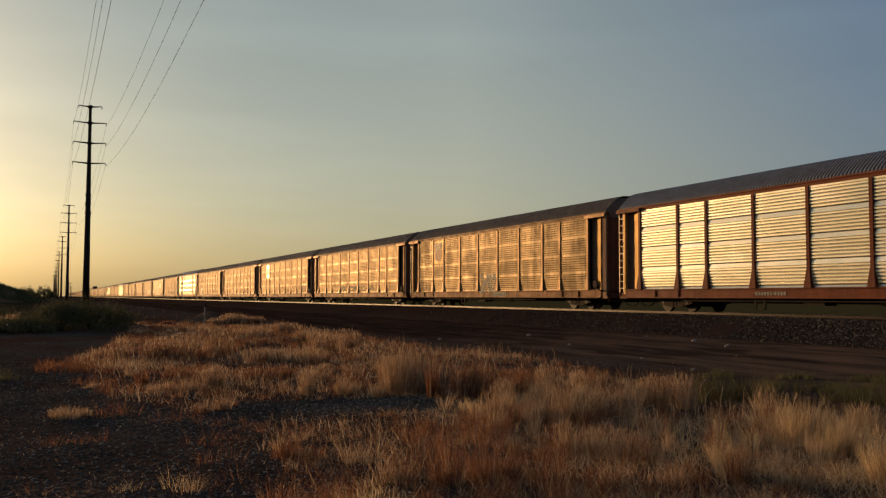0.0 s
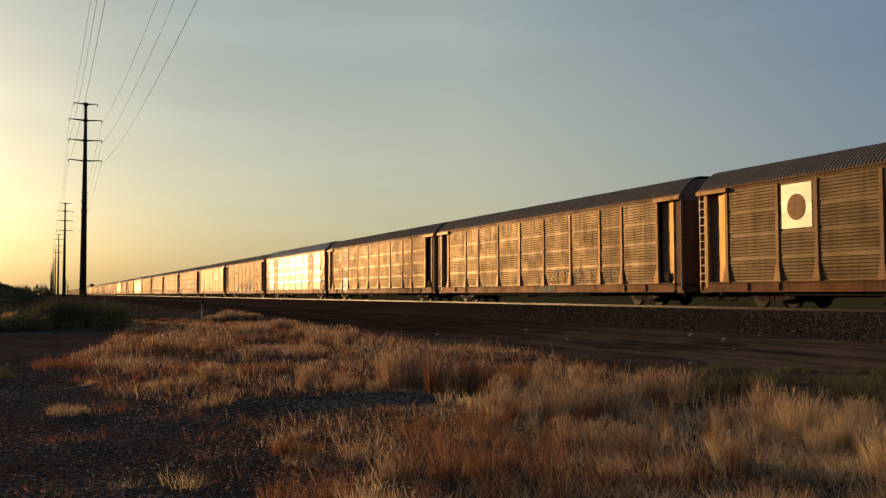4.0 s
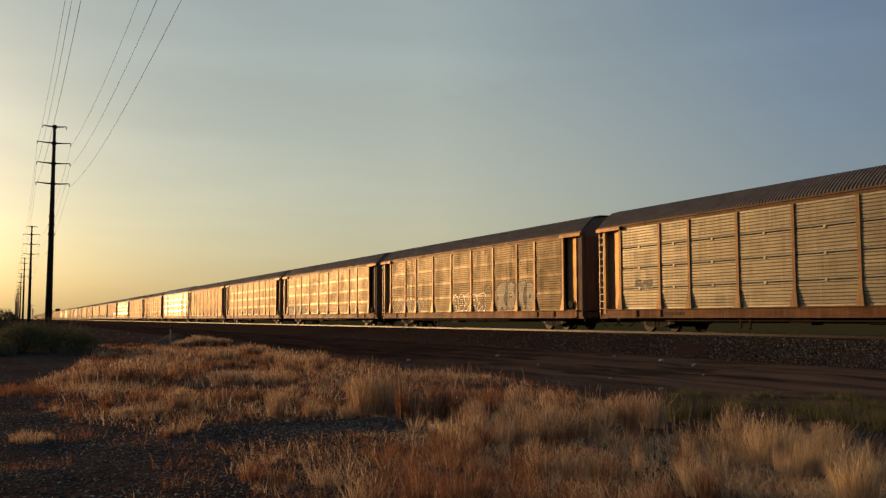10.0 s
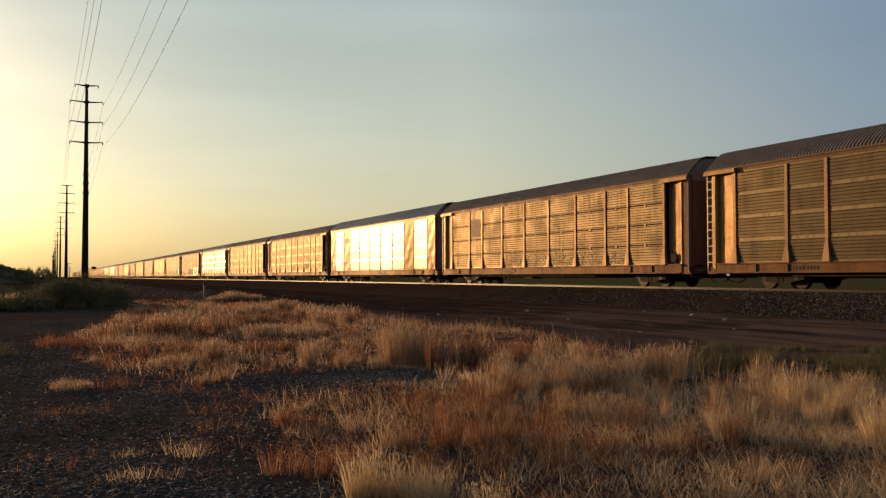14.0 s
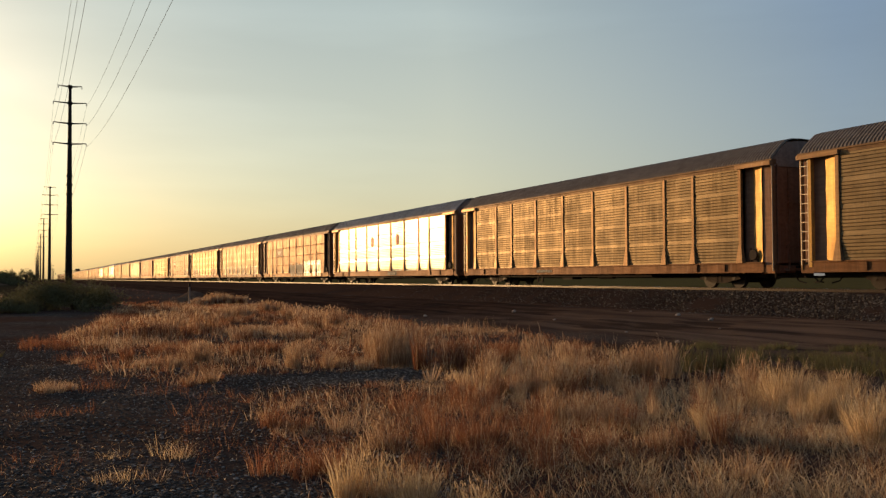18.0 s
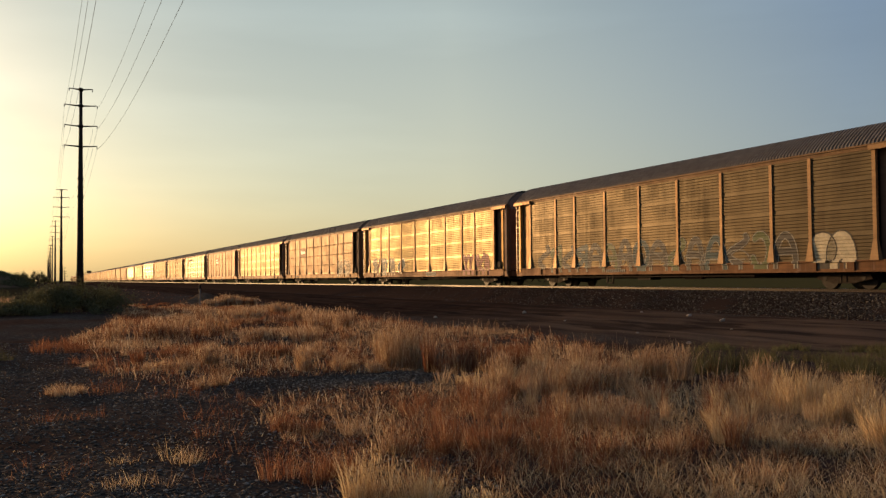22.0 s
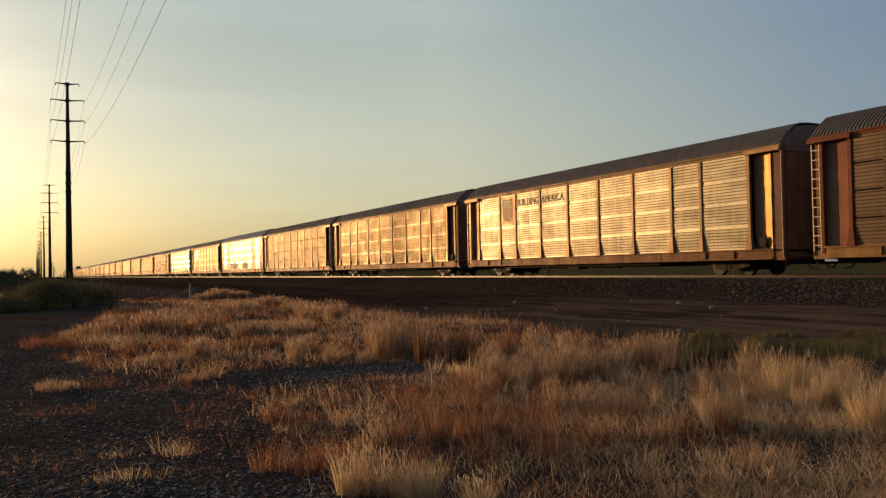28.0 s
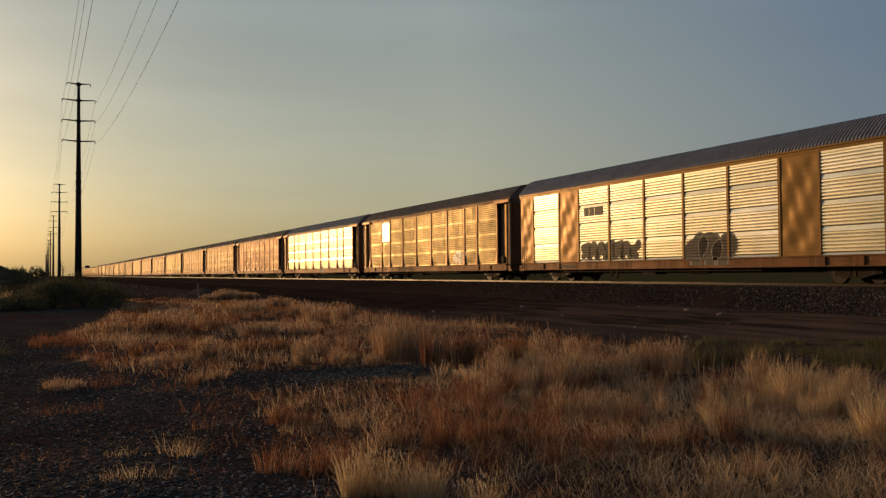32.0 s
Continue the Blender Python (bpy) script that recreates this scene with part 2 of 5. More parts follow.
def ground_mat():
    m = bpy.data.materials.new("dry_ground")
    n, l, p = nodes_of(m)
    pos = n.new("ShaderNodeNewGeometry").outputs["Position"]
    sep = n.new("ShaderNodeSeparateXYZ")
    l.new(pos, sep.inputs[0])
    big = noise_tex(n, l, pos, 0.22, 6)
    mid = noise_tex(n, l, pos, 2.4, 5)
    along = noise_tex(n, l, pos, 1.1, 5, (1, 0.06, 1))
    vor = n.new("ShaderNodeTexVoronoi")
    vor.inputs["Scale"].default_value = 26
    l.new(pos, vor.inputs["Vector"])
    fine = noise_tex(n, l, pos, 60, 3)
    dirt = mix(n, l, span(n, l, mid, 0.3, 0.7), (0.046, 0.029, 0.0225), (0.085, 0.054, 0.042))
    stones = ramp(n, [(0.0, (0.032, 0.028, 0.026)), (0.7, (0.075, 0.066, 0.060)), (1.0, (0.26, 0.235, 0.21))])
    l.new(vor.outputs["Color"], stones.inputs[0])
    gravel = maths(n, l, "MULTIPLY", span(n, l, big, 0.42, 0.6), 0.8)
    c = mix(n, l, gravel, dirt, stones.outputs[0])
    wob = maths(n, l, "ADD", sep.outputs[0], span(n, l, big, 0, 1, -2, 2))
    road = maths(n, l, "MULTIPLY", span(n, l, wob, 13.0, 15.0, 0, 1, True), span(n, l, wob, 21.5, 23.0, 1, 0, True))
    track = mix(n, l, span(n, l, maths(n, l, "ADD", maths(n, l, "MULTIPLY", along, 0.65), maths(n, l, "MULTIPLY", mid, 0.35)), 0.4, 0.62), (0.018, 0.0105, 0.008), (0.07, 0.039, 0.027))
    # road colour is paler near the viewer and darker further along, with an uneven edge
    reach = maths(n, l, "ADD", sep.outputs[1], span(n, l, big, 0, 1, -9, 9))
    near_dirt = mix(n, l, span(n, l, along, 0.35, 0.65), (0.085, 0.054, 0.039), (0.20, 0.13, 0.09))
    track = mix(n, l, span(n, l, reach, 40, 22, 0, 0.85, True), track, near_dirt)
    # darker patches from noise, drawn out along the road
    dark_patches = noise_tex(n, l, pos, 0.9, 5, (1, 0.22, 1))
    track = mix(n, l, span(n, l, dark_patches, 0.52, 0.62, 0, 0.75, True), track, (0.022, 0.015, 0.012))
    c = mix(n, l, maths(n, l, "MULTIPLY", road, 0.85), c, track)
    far = mix(n, l, span(n, l, mid, 0.35, 0.65), (0.075, 0.066, 0.025), (0.12, 0.095, 0.038))
    c = mix(n, l, span(n, l, wob, 33.0, 38.0, 0, 1, True), c, far)
    left = maths(n, l, "MULTIPLY", span(n, l, wob, 1.0, -4.0, 0, 1, True), span(n, l, sep.outputs[1], 45, 70, 0, 1, True))
    c = mix(n, l, left, c, (0.042, 0.034, 0.02))
    c = mix(n, l, span(n, l, fine, 0.5, 0.8, 0, 0.5), c, (0.03, 0.025, 0.022))
    l.new(c, p.inputs["Base Color"])
    p.inputs["Roughness"].default_value = 0.95
    p.inputs["Specular IOR Level"].default_value = 0.0
    h = maths(n, l, "ADD", maths(n, l, "MULTIPLY", mid, 1.2), maths(n, l, "ADD", maths(n, l, "MULTIPLY", vor.outputs["Distance"], 0.6), maths(n, l, "MULTIPLY", along, 0.9)))
    bump(n, l, p, h, 0.45, 0.04)
    return m


def stone_mat(name, lo, hi):
    m = bpy.data.materials.new(name)
    n, l, p = nodes_of(m)
    geo = n.new("ShaderNodeNewGeometry")
    r = ramp(n, [(0.0, lo), (0.72, tuple(a + (b - a) * 0.22 for a, b in zip(lo, hi))), (1.0, hi)])
    l.new(geo.outputs["Random Per Island"], r.inputs[0])
    f = noise_tex(n, l, geo.outputs["Position"], 40, 4)
    c = mix(n, l, span(n, l, f, 0.35, 0.7, 0, 0.5), r.outputs[0], tuple(x * 0.6 for x in lo))
    l.new(c, p.inputs["Base Color"])
    p.inputs["Roughness"].default_value = 0.9
    p.inputs["Specular IOR Level"].default_value = 0.0
    return m


M = {
    "bright": metal_sheet("new_galvanised_sheet", (0.78, 0.75, 0.62), (0.58, 0.53, 0.41), 0.85, 0.31, 0.4, 0.3),
    "gold": metal_sheet("weathered_galvanised_sheet", (0.20, 0.163, 0.092), (0.13, 0.100, 0.056), 0.60, 0.44, 0.6, 0.3, 0.2, 0.4),
    "tan": metal_sheet("dusty_galvanised_sheet", (0.144, 0.109, 0.066), (0.088, 0.064, 0.039), 0.58, 0.46, 0.7, 0.3, 0.22, 0.6),
    "banded": metal_sheet("streaked_galvanised_sheet", (0.092, 0.073, 0.047), (0.055, 0.042, 0.027), 0.58, 0.44, 0.7, 0.2, 0.8, 0.5),
    "brown": metal_sheet("rust_stained_sheet", (0.14, 0.094, 0.06), (0.082, 0.052, 0.032), 0.55, 0.45, 0.75, 0.45),
    "rusty": metal_sheet("rust_streaked_sheet", (0.078, 0.06, 0.037), (0.046, 0.034, 0.021), 0.58, 0.45, 0.7, 0.2, 0.9),
    "olive": metal_sheet("dark_olive_brown_sheet", (0.076, 0.060, 0.038), (0.047, 0.036, 0.023), 0.55, 0.46, 0.6, 0.2, 0.2, 0.4),
    "dull": metal_sheet("dull_silver_sheet", (0.27, 0.245, 0.185), (0.17, 0.145, 0.10), 0.62, 0.42, 0.6, 0.3, 0.35, 0.3),
    "drab": metal_sheet("drab_weathered_sheet", (0.135, 0.096, 0.064), (0.08, 0.054, 0.035), 0.52, 0.46, 0.7, 0.4),
    "roof_new": metal_sheet("bright_roof_sheet", (0.30, 0.29, 0.31), (0.17, 0.155, 0.15), 0.5, 0.42, 0.5),
    "plate": metal_sheet("tan_painted_plate", (0.31, 0.18, 0.06), (0.21, 0.115, 0.042), 0.14, 0.36, 0.4),
    "t_tan": metal_sheet("faded_tan_paint", (0.33, 0.205, 0.108), (0.20, 0.12, 0.063), 0.25, 0.42, 0.6),
    "t_yellow": metal_sheet("faded_yellow_paint", (0.56, 0.34, 0.105), (0.34, 0.19, 0.06), 0.15, 0.42, 0.5),
    "t_door": metal_sheet("tan_door_paint", (0.42, 0.245, 0.09), (0.24, 0.135, 0.055), 0.12, 0.45, 0.6),
    "t_ochre": metal_sheet("dusty_ochre_sill_paint", (0.36, 0.195, 0.072), (0.17, 0.092, 0.042), 0.1, 0.5, 0.75),
    "t_sill": metal_sheet("grimy_brown_sill_paint", (0.235, 0.115, 0.054), (0.11, 0.055, 0.028), 0.1, 0.5, 0.75),
    "t_rail": metal_sheet("dusty_brown_rail_paint", (0.20, 0.125, 0.07), (0.11, 0.068, 0.042), 0.15, 0.5, 0.6),
    "t_oxide": metal_sheet("red_oxide_paint", (0.24, 0.07, 0.035), (0.13, 0.05, 0.028), 0.0, 0.5, 0.6),
    "t_brown": metal_sheet("brown_paint", (0.165, 0.08, 0.042), (0.10, 0.05, 0.028), 0.05, 0.5, 0.6),
    "roof": metal_sheet("grey_roof_sheet", (0.24, 0.20, 0.17), (0.145, 0.115, 0.096), 0.3, 0.5, 0.6),
    "end": metal_sheet("dark_brown_end_sheet", (0.30, 0.165, 0.105), (0.19, 0.105, 0.068), 0.0, 0.6, 0.6),
    "cap": metal_sheet("grey_brown_end_cap", (0.31, 0.255, 0.225), (0.20, 0.155, 0.13), 0.1, 0.55, 0.6),
    "steel": plain_mat("dark_running_gear", (0.042, 0.031, 0.025), 0.8, 0.0),
    "wheel": plain_mat("worn_wheel_steel", (0.036, 0.028, 0.023), 0.5, 0.0),
    "rung": plain_mat("galvanised_ladder", (0.55, 0.46, 0.34), 0.45, 0.3),
    "rail": plain_mat("rusty_rail", (0.035, 0.021, 0.014), 0.32, 0.3),
    "tie": plain_mat("oiled_timber", (0.06, 0.045, 0.035), 0.9),
    "pole": plain_mat("weathering_steel", (0.045, 0.032, 0.026), 0.65, 0.2),
    "wire": plain_mat("dull_aluminium_wire", (0.10, 0.095, 0.09), 0.9, 0.0),
    "ceramic": plain_mat("grey_insulator", (0.10, 0.09, 0.085), 0.4),
    "white": plain_mat("white_paint", (0.80, 0.76, 0.66), 0.4, 0, 0.15),
    "silver": plain_mat("silver_spray_paint", (0.36, 0.33, 0.27), 0.7, 0.0, 0.2),
    "cream": plain_mat("cream_spray_paint", (0.58, 0.49, 0.33), 0.5, 0, 0.2),
    "black": plain_mat("black_spray_paint", (0.05, 0.045, 0.045), 0.5, 0, 0.2),
    "char": plain_mat("charcoal_spray_paint", (0.085, 0.075, 0.065), 0.5, 0, 0.2),
    "pink": plain_mat("pink_spray_paint", (0.33, 0.10, 0.10), 0.5, 0, 0.2),
    "red": plain_mat("red_emblem_paint", (0.33, 0.05, 0.035), 0.5, 0, 0.2),
    "green": plain_mat("green_spray_paint", (0.12, 0.14, 0.06), 0.5, 0, 0.2),
    "teal": plain_mat("dark_blue_green_spray_paint", (0.045, 0.085, 0.095), 0.5, 0, 0.2),
    "maroon": plain_mat("maroon_spray_paint", (0.15, 0.065, 0.05), 0.6, 0, 0.2),
    "rust": plain_mat("rust_stain_paint", (0.26, 0.13, 0.07), 0.6, 0, 0.2),
    "navy": plain_mat("dark_blue_paint", (0.05, 0.06, 0.10), 0.5, 0, 0.2),
    "ochre": plain_mat("ochre_paint", (0.50, 0.30, 0.09), 0.5, 0, 0.2),
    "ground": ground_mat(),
    "ballast": stone_mat("ballast_bed", (0.034, 0.022, 0.018), (0.055, 0.036, 0.029)),
    "stone": stone_mat("ballast_stones", (0.046, 0.036, 0.030), (0.29, 0.25, 0.215)),
    "pebble": stone_mat("pebbles", (0.075, 0.064, 0.056), (0.44, 0.40, 0.36)),
    "straw": grass_mat("straw", [(0.0, (0.26, 0.14, 0.078)), (0.5, (0.58, 0.38, 0.22)), (1.0, (0.90, 0.70, 0.47))], 0.42),
    "pale": grass_mat("pale_straw", [(0.0, (0.38, 0.25, 0.13)), (0.5, (0.72, 0.53, 0.30)), (1.0, (0.94, 0.80, 0.55))], 0.5),
    "weed": grass_mat("russet_weed", [(0.0, (0.13, 0.05, 0.03)), (0.6, (0.29, 0.12, 0.064)), (1.0, (0.52, 0.29, 0.16))], 0.5),
    "dead": grass_mat("grey_stalks", [(0.0, (0.24, 0.145, 0.085)), (0.6, (0.50, 0.345, 0.21)), (1.0, (0.90, 0.75, 0.53))], 0.5),
    "rush": grass_mat("green_rush", [(0.0, (0.085, 0.08, 0.036)), (1.0, (0.20, 0.185, 0.09))], 0.4),
    "leaf": grass_mat("shrub_leaf", [(0.0, (0.08, 0.078, 0.036)), (1.0, (0.17, 0.158, 0.072))], 0.22),
    "rock": plain_mat("pale_stone", (0.34, 0.28, 0.23), 0.85, 0, 0.3, 12.0),
    "bark": plain_mat("bark", (0.08, 0.06, 0.045), 0.9),
    "mound": plain_mat("dry_earth", (0.14, 0.09, 0.06), 0.95, 0, 0.3, 3.0),
}


# ---- mesh helpers ----
class Shape:
    def __init__(self):
        self.v, self.f = [], []

    def box(self, x0, x1, y0, y1, z0, z1):
        i = len(self.v)
        self.v += [(x, y, z) for z in (z0, z1) for y in (y0, y1) for x in (x0, x1)]
        self.f += [(i, i + 2, i + 3, i + 1), (i + 4, i + 5, i + 7, i + 6), (i, i + 1, i + 5, i + 4), (i + 2, i + 6, i + 7, i + 3), (i, i + 4, i + 6, i + 2), (i + 1, i + 3, i + 7, i + 5)]
        return self

    def loft(self, rings, close=True, caps=True):
        i, k = len(self.v), len(rings[0])
        for r in rings:
            self.v += [tuple(p) for p in r]
        for a in range(len(rings) - 1):
            for b in range(k if close else k - 1):
                c = (b + 1) % k
                self.f.append((i + a * k + b, i + a * k + c, i + (a + 1) * k + c, i + (a + 1) * k + b))
        if caps:
            self.f.append(tuple(range(i + k - 1, i - 1, -1)))
            e = i + (len(rings) - 1) * k
            self.f.append(tuple(range(e, e + k)))
        return self

    def tube(self, pts, radii, sides=8):
        pts = [Vector(p) for p in pts]
        rings = []
        for j, p in enumerate(pts):
            d = (pts[min(j + 1, len(pts) - 1)] - pts[max(j - 1, 0)]).normalized()
            u = d.orthogonal().normalized() if abs(d.z) < 0.9 else Vector((1, 0, 0))
            u = (u - d * u.dot(d)).normalized()
            w = d.cross(u)
            r = radii[j] if isinstance(radii, (list, tuple)) else radii
            rings.append([p + (u * math.cos(a) + w * math.sin(a)) * r for a in (2 * math.pi * s / sides for s in range(sides))])
        return self.loft(rings)

    def mesh(self, name, mat, smooth=False):
        me = bpy.data.meshes.new(name)
        me.from_pydata(self.v, [], self.f)
        me.materials.append(M[mat])
        if smooth:
            me.polygons.foreach_set("use_smooth", [True] * len(me.polygons))
        me.update()
        return me


def soup(name, V, F, mat):
    """A mesh from arrays of corners and triangles."""
    me = bpy.data.meshes.new(name)
    me.vertices.add(len(V))
    me.vertices.foreach_set("co", np.asarray(V, np.float32).ravel())
    me.loops.add(len(F) * 3)
    me.loops.foreach_set("vertex_index", np.asarray(F, np.int32).ravel())
    me.polygons.add(len(F))
    me.polygons.foreach_set("loop_start", np.arange(0, len(F) * 3, 3, dtype=np.int32))
    me.polygons.foreach_set("loop_total", np.full(len(F), 3, np.int32))
    me.materials.append(M[mat])
    me.update(calc_edges=True)
    me.validate()
    return me


def child(name, me, parent, at=(0, 0, 0), label=""):
    ob = new(name, me)
    ob.parent = parent
    ob.matrix_basis = Matrix.Translation(at)
    if label:
        ob["label"] = label
    return ob


CACHE = {}


def cached(key, make):
    if key not in CACHE:
        CACHE[key] = make()
    return CACHE[key]


# ---- ground ----
RAIL_Z, TRACK_X = 1.08, 27.55
rng = np.random.default_rng(7)


def ground_z(x, y):
    s = np.clip((np.asarray(x, float) - 13.0) / 9.0, 0, 1)
    base = 0.22 * s * s * (3 - 2 * s)
    near = np.exp(-((np.asarray(y, float) - 20) / 60.0) ** 2) * (1 - np.clip((np.asarray(x, float) - 19) / 2, 0, 1))
    ripple = 0.035 * np.sin(0.9 * x + 0.4 * y) * np.sin(0.55 * y - 0.3 * x) + 0.02 * np.sin(2.3 * x + 1.1) * np.sin(1.9 * y)
    ruts = -0.05 * np.exp(-((x - 16.6) / 0.3) ** 2) - 0.05 * np.exp(-((x - 18.3) / 0.3) ** 2) - 0.06 * np.exp(-((x - 12.9) / 0.4) ** 2) + 0.05 * np.exp(-((x - 20.6) / 0.5) ** 2)
    return base + near * (ripple + ruts)


def build_ground():
    xs = np.concatenate([-np.geomspace(4200, 12, 18), np.arange(-11, 33.01, 0.3), np.geomspace(36, 4200, 18)])
    ys = np.concatenate([-np.geomspace(1500, 12, 10), np.arange(-11, 70.01, 0.45), np.geomspace(74, 4800, 26)])
    X, Y = np.meshgrid(xs, ys)
    Z = ground_z(X, Y)
    nx, ny = len(xs), len(ys)
    i = np.arange(nx * ny).reshape(ny, nx)
    a, b, c, d = i[:-1, :-1].ravel(), i[:-1, 1:].ravel(), i[1:, 1:].ravel(), i[1:, :-1].ravel()
    F = np.concatenate([np.stack([a, b, c], 1), np.stack([a, c, d], 1)])
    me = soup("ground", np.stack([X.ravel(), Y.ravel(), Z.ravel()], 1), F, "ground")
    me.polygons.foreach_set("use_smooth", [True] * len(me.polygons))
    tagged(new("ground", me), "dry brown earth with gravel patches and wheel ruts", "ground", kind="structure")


build_ground()


def build_track():
    track = tagged(new("railway_track"), "single railway track on a raised bed of grey ballast", "railway track", kind="structure")
    prof = [(22.3, 0.1), (22.5, 0.24), (23.6, 0.5), (25.0, 0.86), (25.5, 0.96), (26.3, 0.98), (28.8, 0.98), (29.6, 0.96), (31.5, 0.4), (32.6, 0.1)]
    ys = np.concatenate([-np.geomspace(1000, 42, 12), np.arange(-40, 90, 1.5), np.geomspace(92, 3000, 40)])
    V, F, k = [], [], len(prof)
    for j, y in enumerate(ys):
        for q, (x, z) in enumerate(prof):
            w = 0.06 if 1 < q < 5 and y < 90 else 0.0
            V.append((x + rng.normal() * w, y, z + rng.normal() * w * 0.5))
    for j in range(len(ys) - 1):
        for q in range(k - 1):
            a = j * k + q
            F += [(a, a + 1, a + k + 1), (a, a + k + 1, a + k)]
    child("ballast_bed", soup("ballast_bed", np.array(V), np.array(F), "ballast"), track, label="grey crushed stone ballast shoulder")
    head = [(-0.075, 0), (0.075, 0), (0.075, 0.02), (0.012, 0.045), (0.012, 0.115), (0.036, 0.125), (0.036, 0.165), (-0.036, 0.165), (-0.036, 0.125), (-0.012, 0.115), (-0.012, 0.045), (-0.075, 0.02)]
    for side in (-1, 1):
        s = Shape().loft([[(x, y, z) for x, z in head] for y in (-1000, 0, 100, 400, 3000)])
        child("rail", s.mesh("rail", "rail"), track, (TRACK_X + side * 0.755, 0, RAIL_Z - 0.165), "worn steel rail with rusty web")
    tie = Shape().box(-1.3, 1.3, -0.115, 0.115, -0.16, 0.0).mesh("tie", "tie")
    for j in range(150):
        child("tie", tie, track, (TRACK_X + rng.normal() * 0.015, 8 + j * 0.52, RAIL_Z - 0.09))
    # loose ballast stones on the near shoulder
    n = 38000
    y = 13 + np.minimum(rng.exponential(11.0, n), 60.0)
    u = rng.random(n) ** 0.8
    x = 22.3 + 3.6 * u
    z = np.interp(x, [p[0] for p in prof], [p[1] for p in prof])
    track_stones = stones(x, y, z, 0.012 + 0.028 * rng.random(n) ** 1.6)
    child("ballast_stones", soup("ballast_stones", *track_stones, "stone"), track, label="loose angular grey ballast stones")["kind"] = "stuff"


def stones(x, y, z, r, flat=0.75):
    """Small angular stones: squashed octahedra, each turned its own way."""
    base = np.array([(1.2, 0, 0), (-1.2, 0, 0), (0, 0.9, 0), (0, -0.9, 0), (0, 0, flat), (0, 0, -flat)], float)
    tri = np.array([(0, 2, 4), (2, 1, 4), (1, 3, 4), (3, 0, 4), (2, 0, 5), (1, 2, 5), (3, 1, 5), (0, 3, 5)])
    n = len(x)
    a = rng.random(n) * 6.283
    sh = base[None] * (0.65 + 0.7 * rng.random((n, 6, 1))) + rng.normal(size=(n, 6, 3)) * 0.16
    ca, sa = np.cos(a)[:, None], np.sin(a)[:, None]
    q = np.stack([sh[..., 0] * ca - sh[..., 1] * sa, sh[..., 0] * sa + sh[..., 1] * ca, sh[..., 2]], -1) * r[:, None, None]
    q += np.stack([x, y, z + r * 0.35], -1)[:, None]
    return q.reshape(-1, 3), (tri[None] + 6 * np.arange(n)[:, None, None]).reshape(-1, 3)


build_track()

# ---- the train ----
SPEED, PITCH, PHASE = 22.92, 28.6, 9.24
HALF = 13.72          # half length over the corner posts
SIDE = -1.6           # the side that is seen
POSTS = (-11.95, -9.1, -7.15, -4.3, -1.43, 1.43, 4.3, 7.15, 9.1, 11.95)
SILL0, SILL1, EAVE0, EAVE1, RIDGE = 0.65, 1.03, 4.84, 5.02, 5.89


def roof_mesh(mat):
    prof = [(-1.62, 5.0), (-1.56, 5.13), (-1.36, 5.34), (-1.11, 5.57), (-0.86, 5.77), (-0.5, 5.87), (0, RIDGE), (0.5, 5.87), (0.86, 5.77), (1.11, 5.57), (1.36, 5.34), (1.56, 5.13), (1.62, 5.0)]
    s, k = Shape(), len(prof)
    ribs, length = 165, 2 * HALF - 0.1
    step = length / ribs
    rows = []
    for j in range(ribs):
        y = -length / 2 + j * step
        rows += [(y, 0), (y + step * 0.42, 0), (y + step * 0.5, 1), (y + step * 0.92, 1)]
    rows.append((length / 2, 0))
    for y, h in rows:
        for x, z in prof:
            d = math.hypot(x * 0.6, z - 4.2)
            s.v.append((x + h * 0.045 * x * 0.6 / d, y, z + h * 0.04 * (z - 4.2) / d))
    for j in range(len(rows) - 1):
        for q in range(k - 1):
            a = j * k + q
            s.f.append((a, a + k, a + k + 1, a + 1))
    return s.mesh("roof", mat)


def sheet_line(h, lip=0.02):
    """Upright section of a side sheet: four sets of six narrow ribs, with a plain band at each deck."""
    pts = [(0.02, 0.0), (-0.04, 0.02)]
    part_h = h / 4
    step = (part_h - 0.19) / 6
    deep = -0.004 if lip > 0.05 else -0.028
    for k in range(4):
        z = k * part_h + 0.095
        for q in range(6):
            a = z + q * step
            pts += [(deep, a), (-0.046, a + lip), (-0.048, a + step - 0.012)]
        pts += [(deep, z + 6 * step), (-0.042, z + 6 * step + 0.018)]
    return pts + [(-0.046, h - 0.012), (-0.046, h)]


def panel_mesh(w, mat, seams):
    """A ribbed sheet; with seams, level battens with small clips part it into four."""
    s = Shape()
    h = EAVE0 - SILL1
    line = [(0.05, 0.0)] + sheet_line(h, 0.056 if mat == "bright" else 0.02 if mat in ("gold", "tan", "dull") else 0.011) + [(0.05, h)]
    if seams:
        for q in range(1, 4):
            b = h * q / 4
            line = [c for c in line if c[1] < b - 0.03] + [(-0.046, b - 0.028), (0.15, b - 0.026), (0.15, b + 0.026), (-0.046, b + 0.028)] + [c for c in line if c[1] > b + 0.03]
    for x, z in line:
        s.v += [(x, -w / 2, z), (x, w / 2, z)]
    for q in range(len(line) - 1):
        s.f.append((2 * q, 2 * q + 2, 2 * q + 3, 2 * q + 1))
    if seams:
        for q in range(1, 4):
            b = h * q / 4
            s.box(-0.075, -0.04, -0.06, 0.06, b - 0.06, b + 0.04)
    return s.mesh("side_panel", mat)


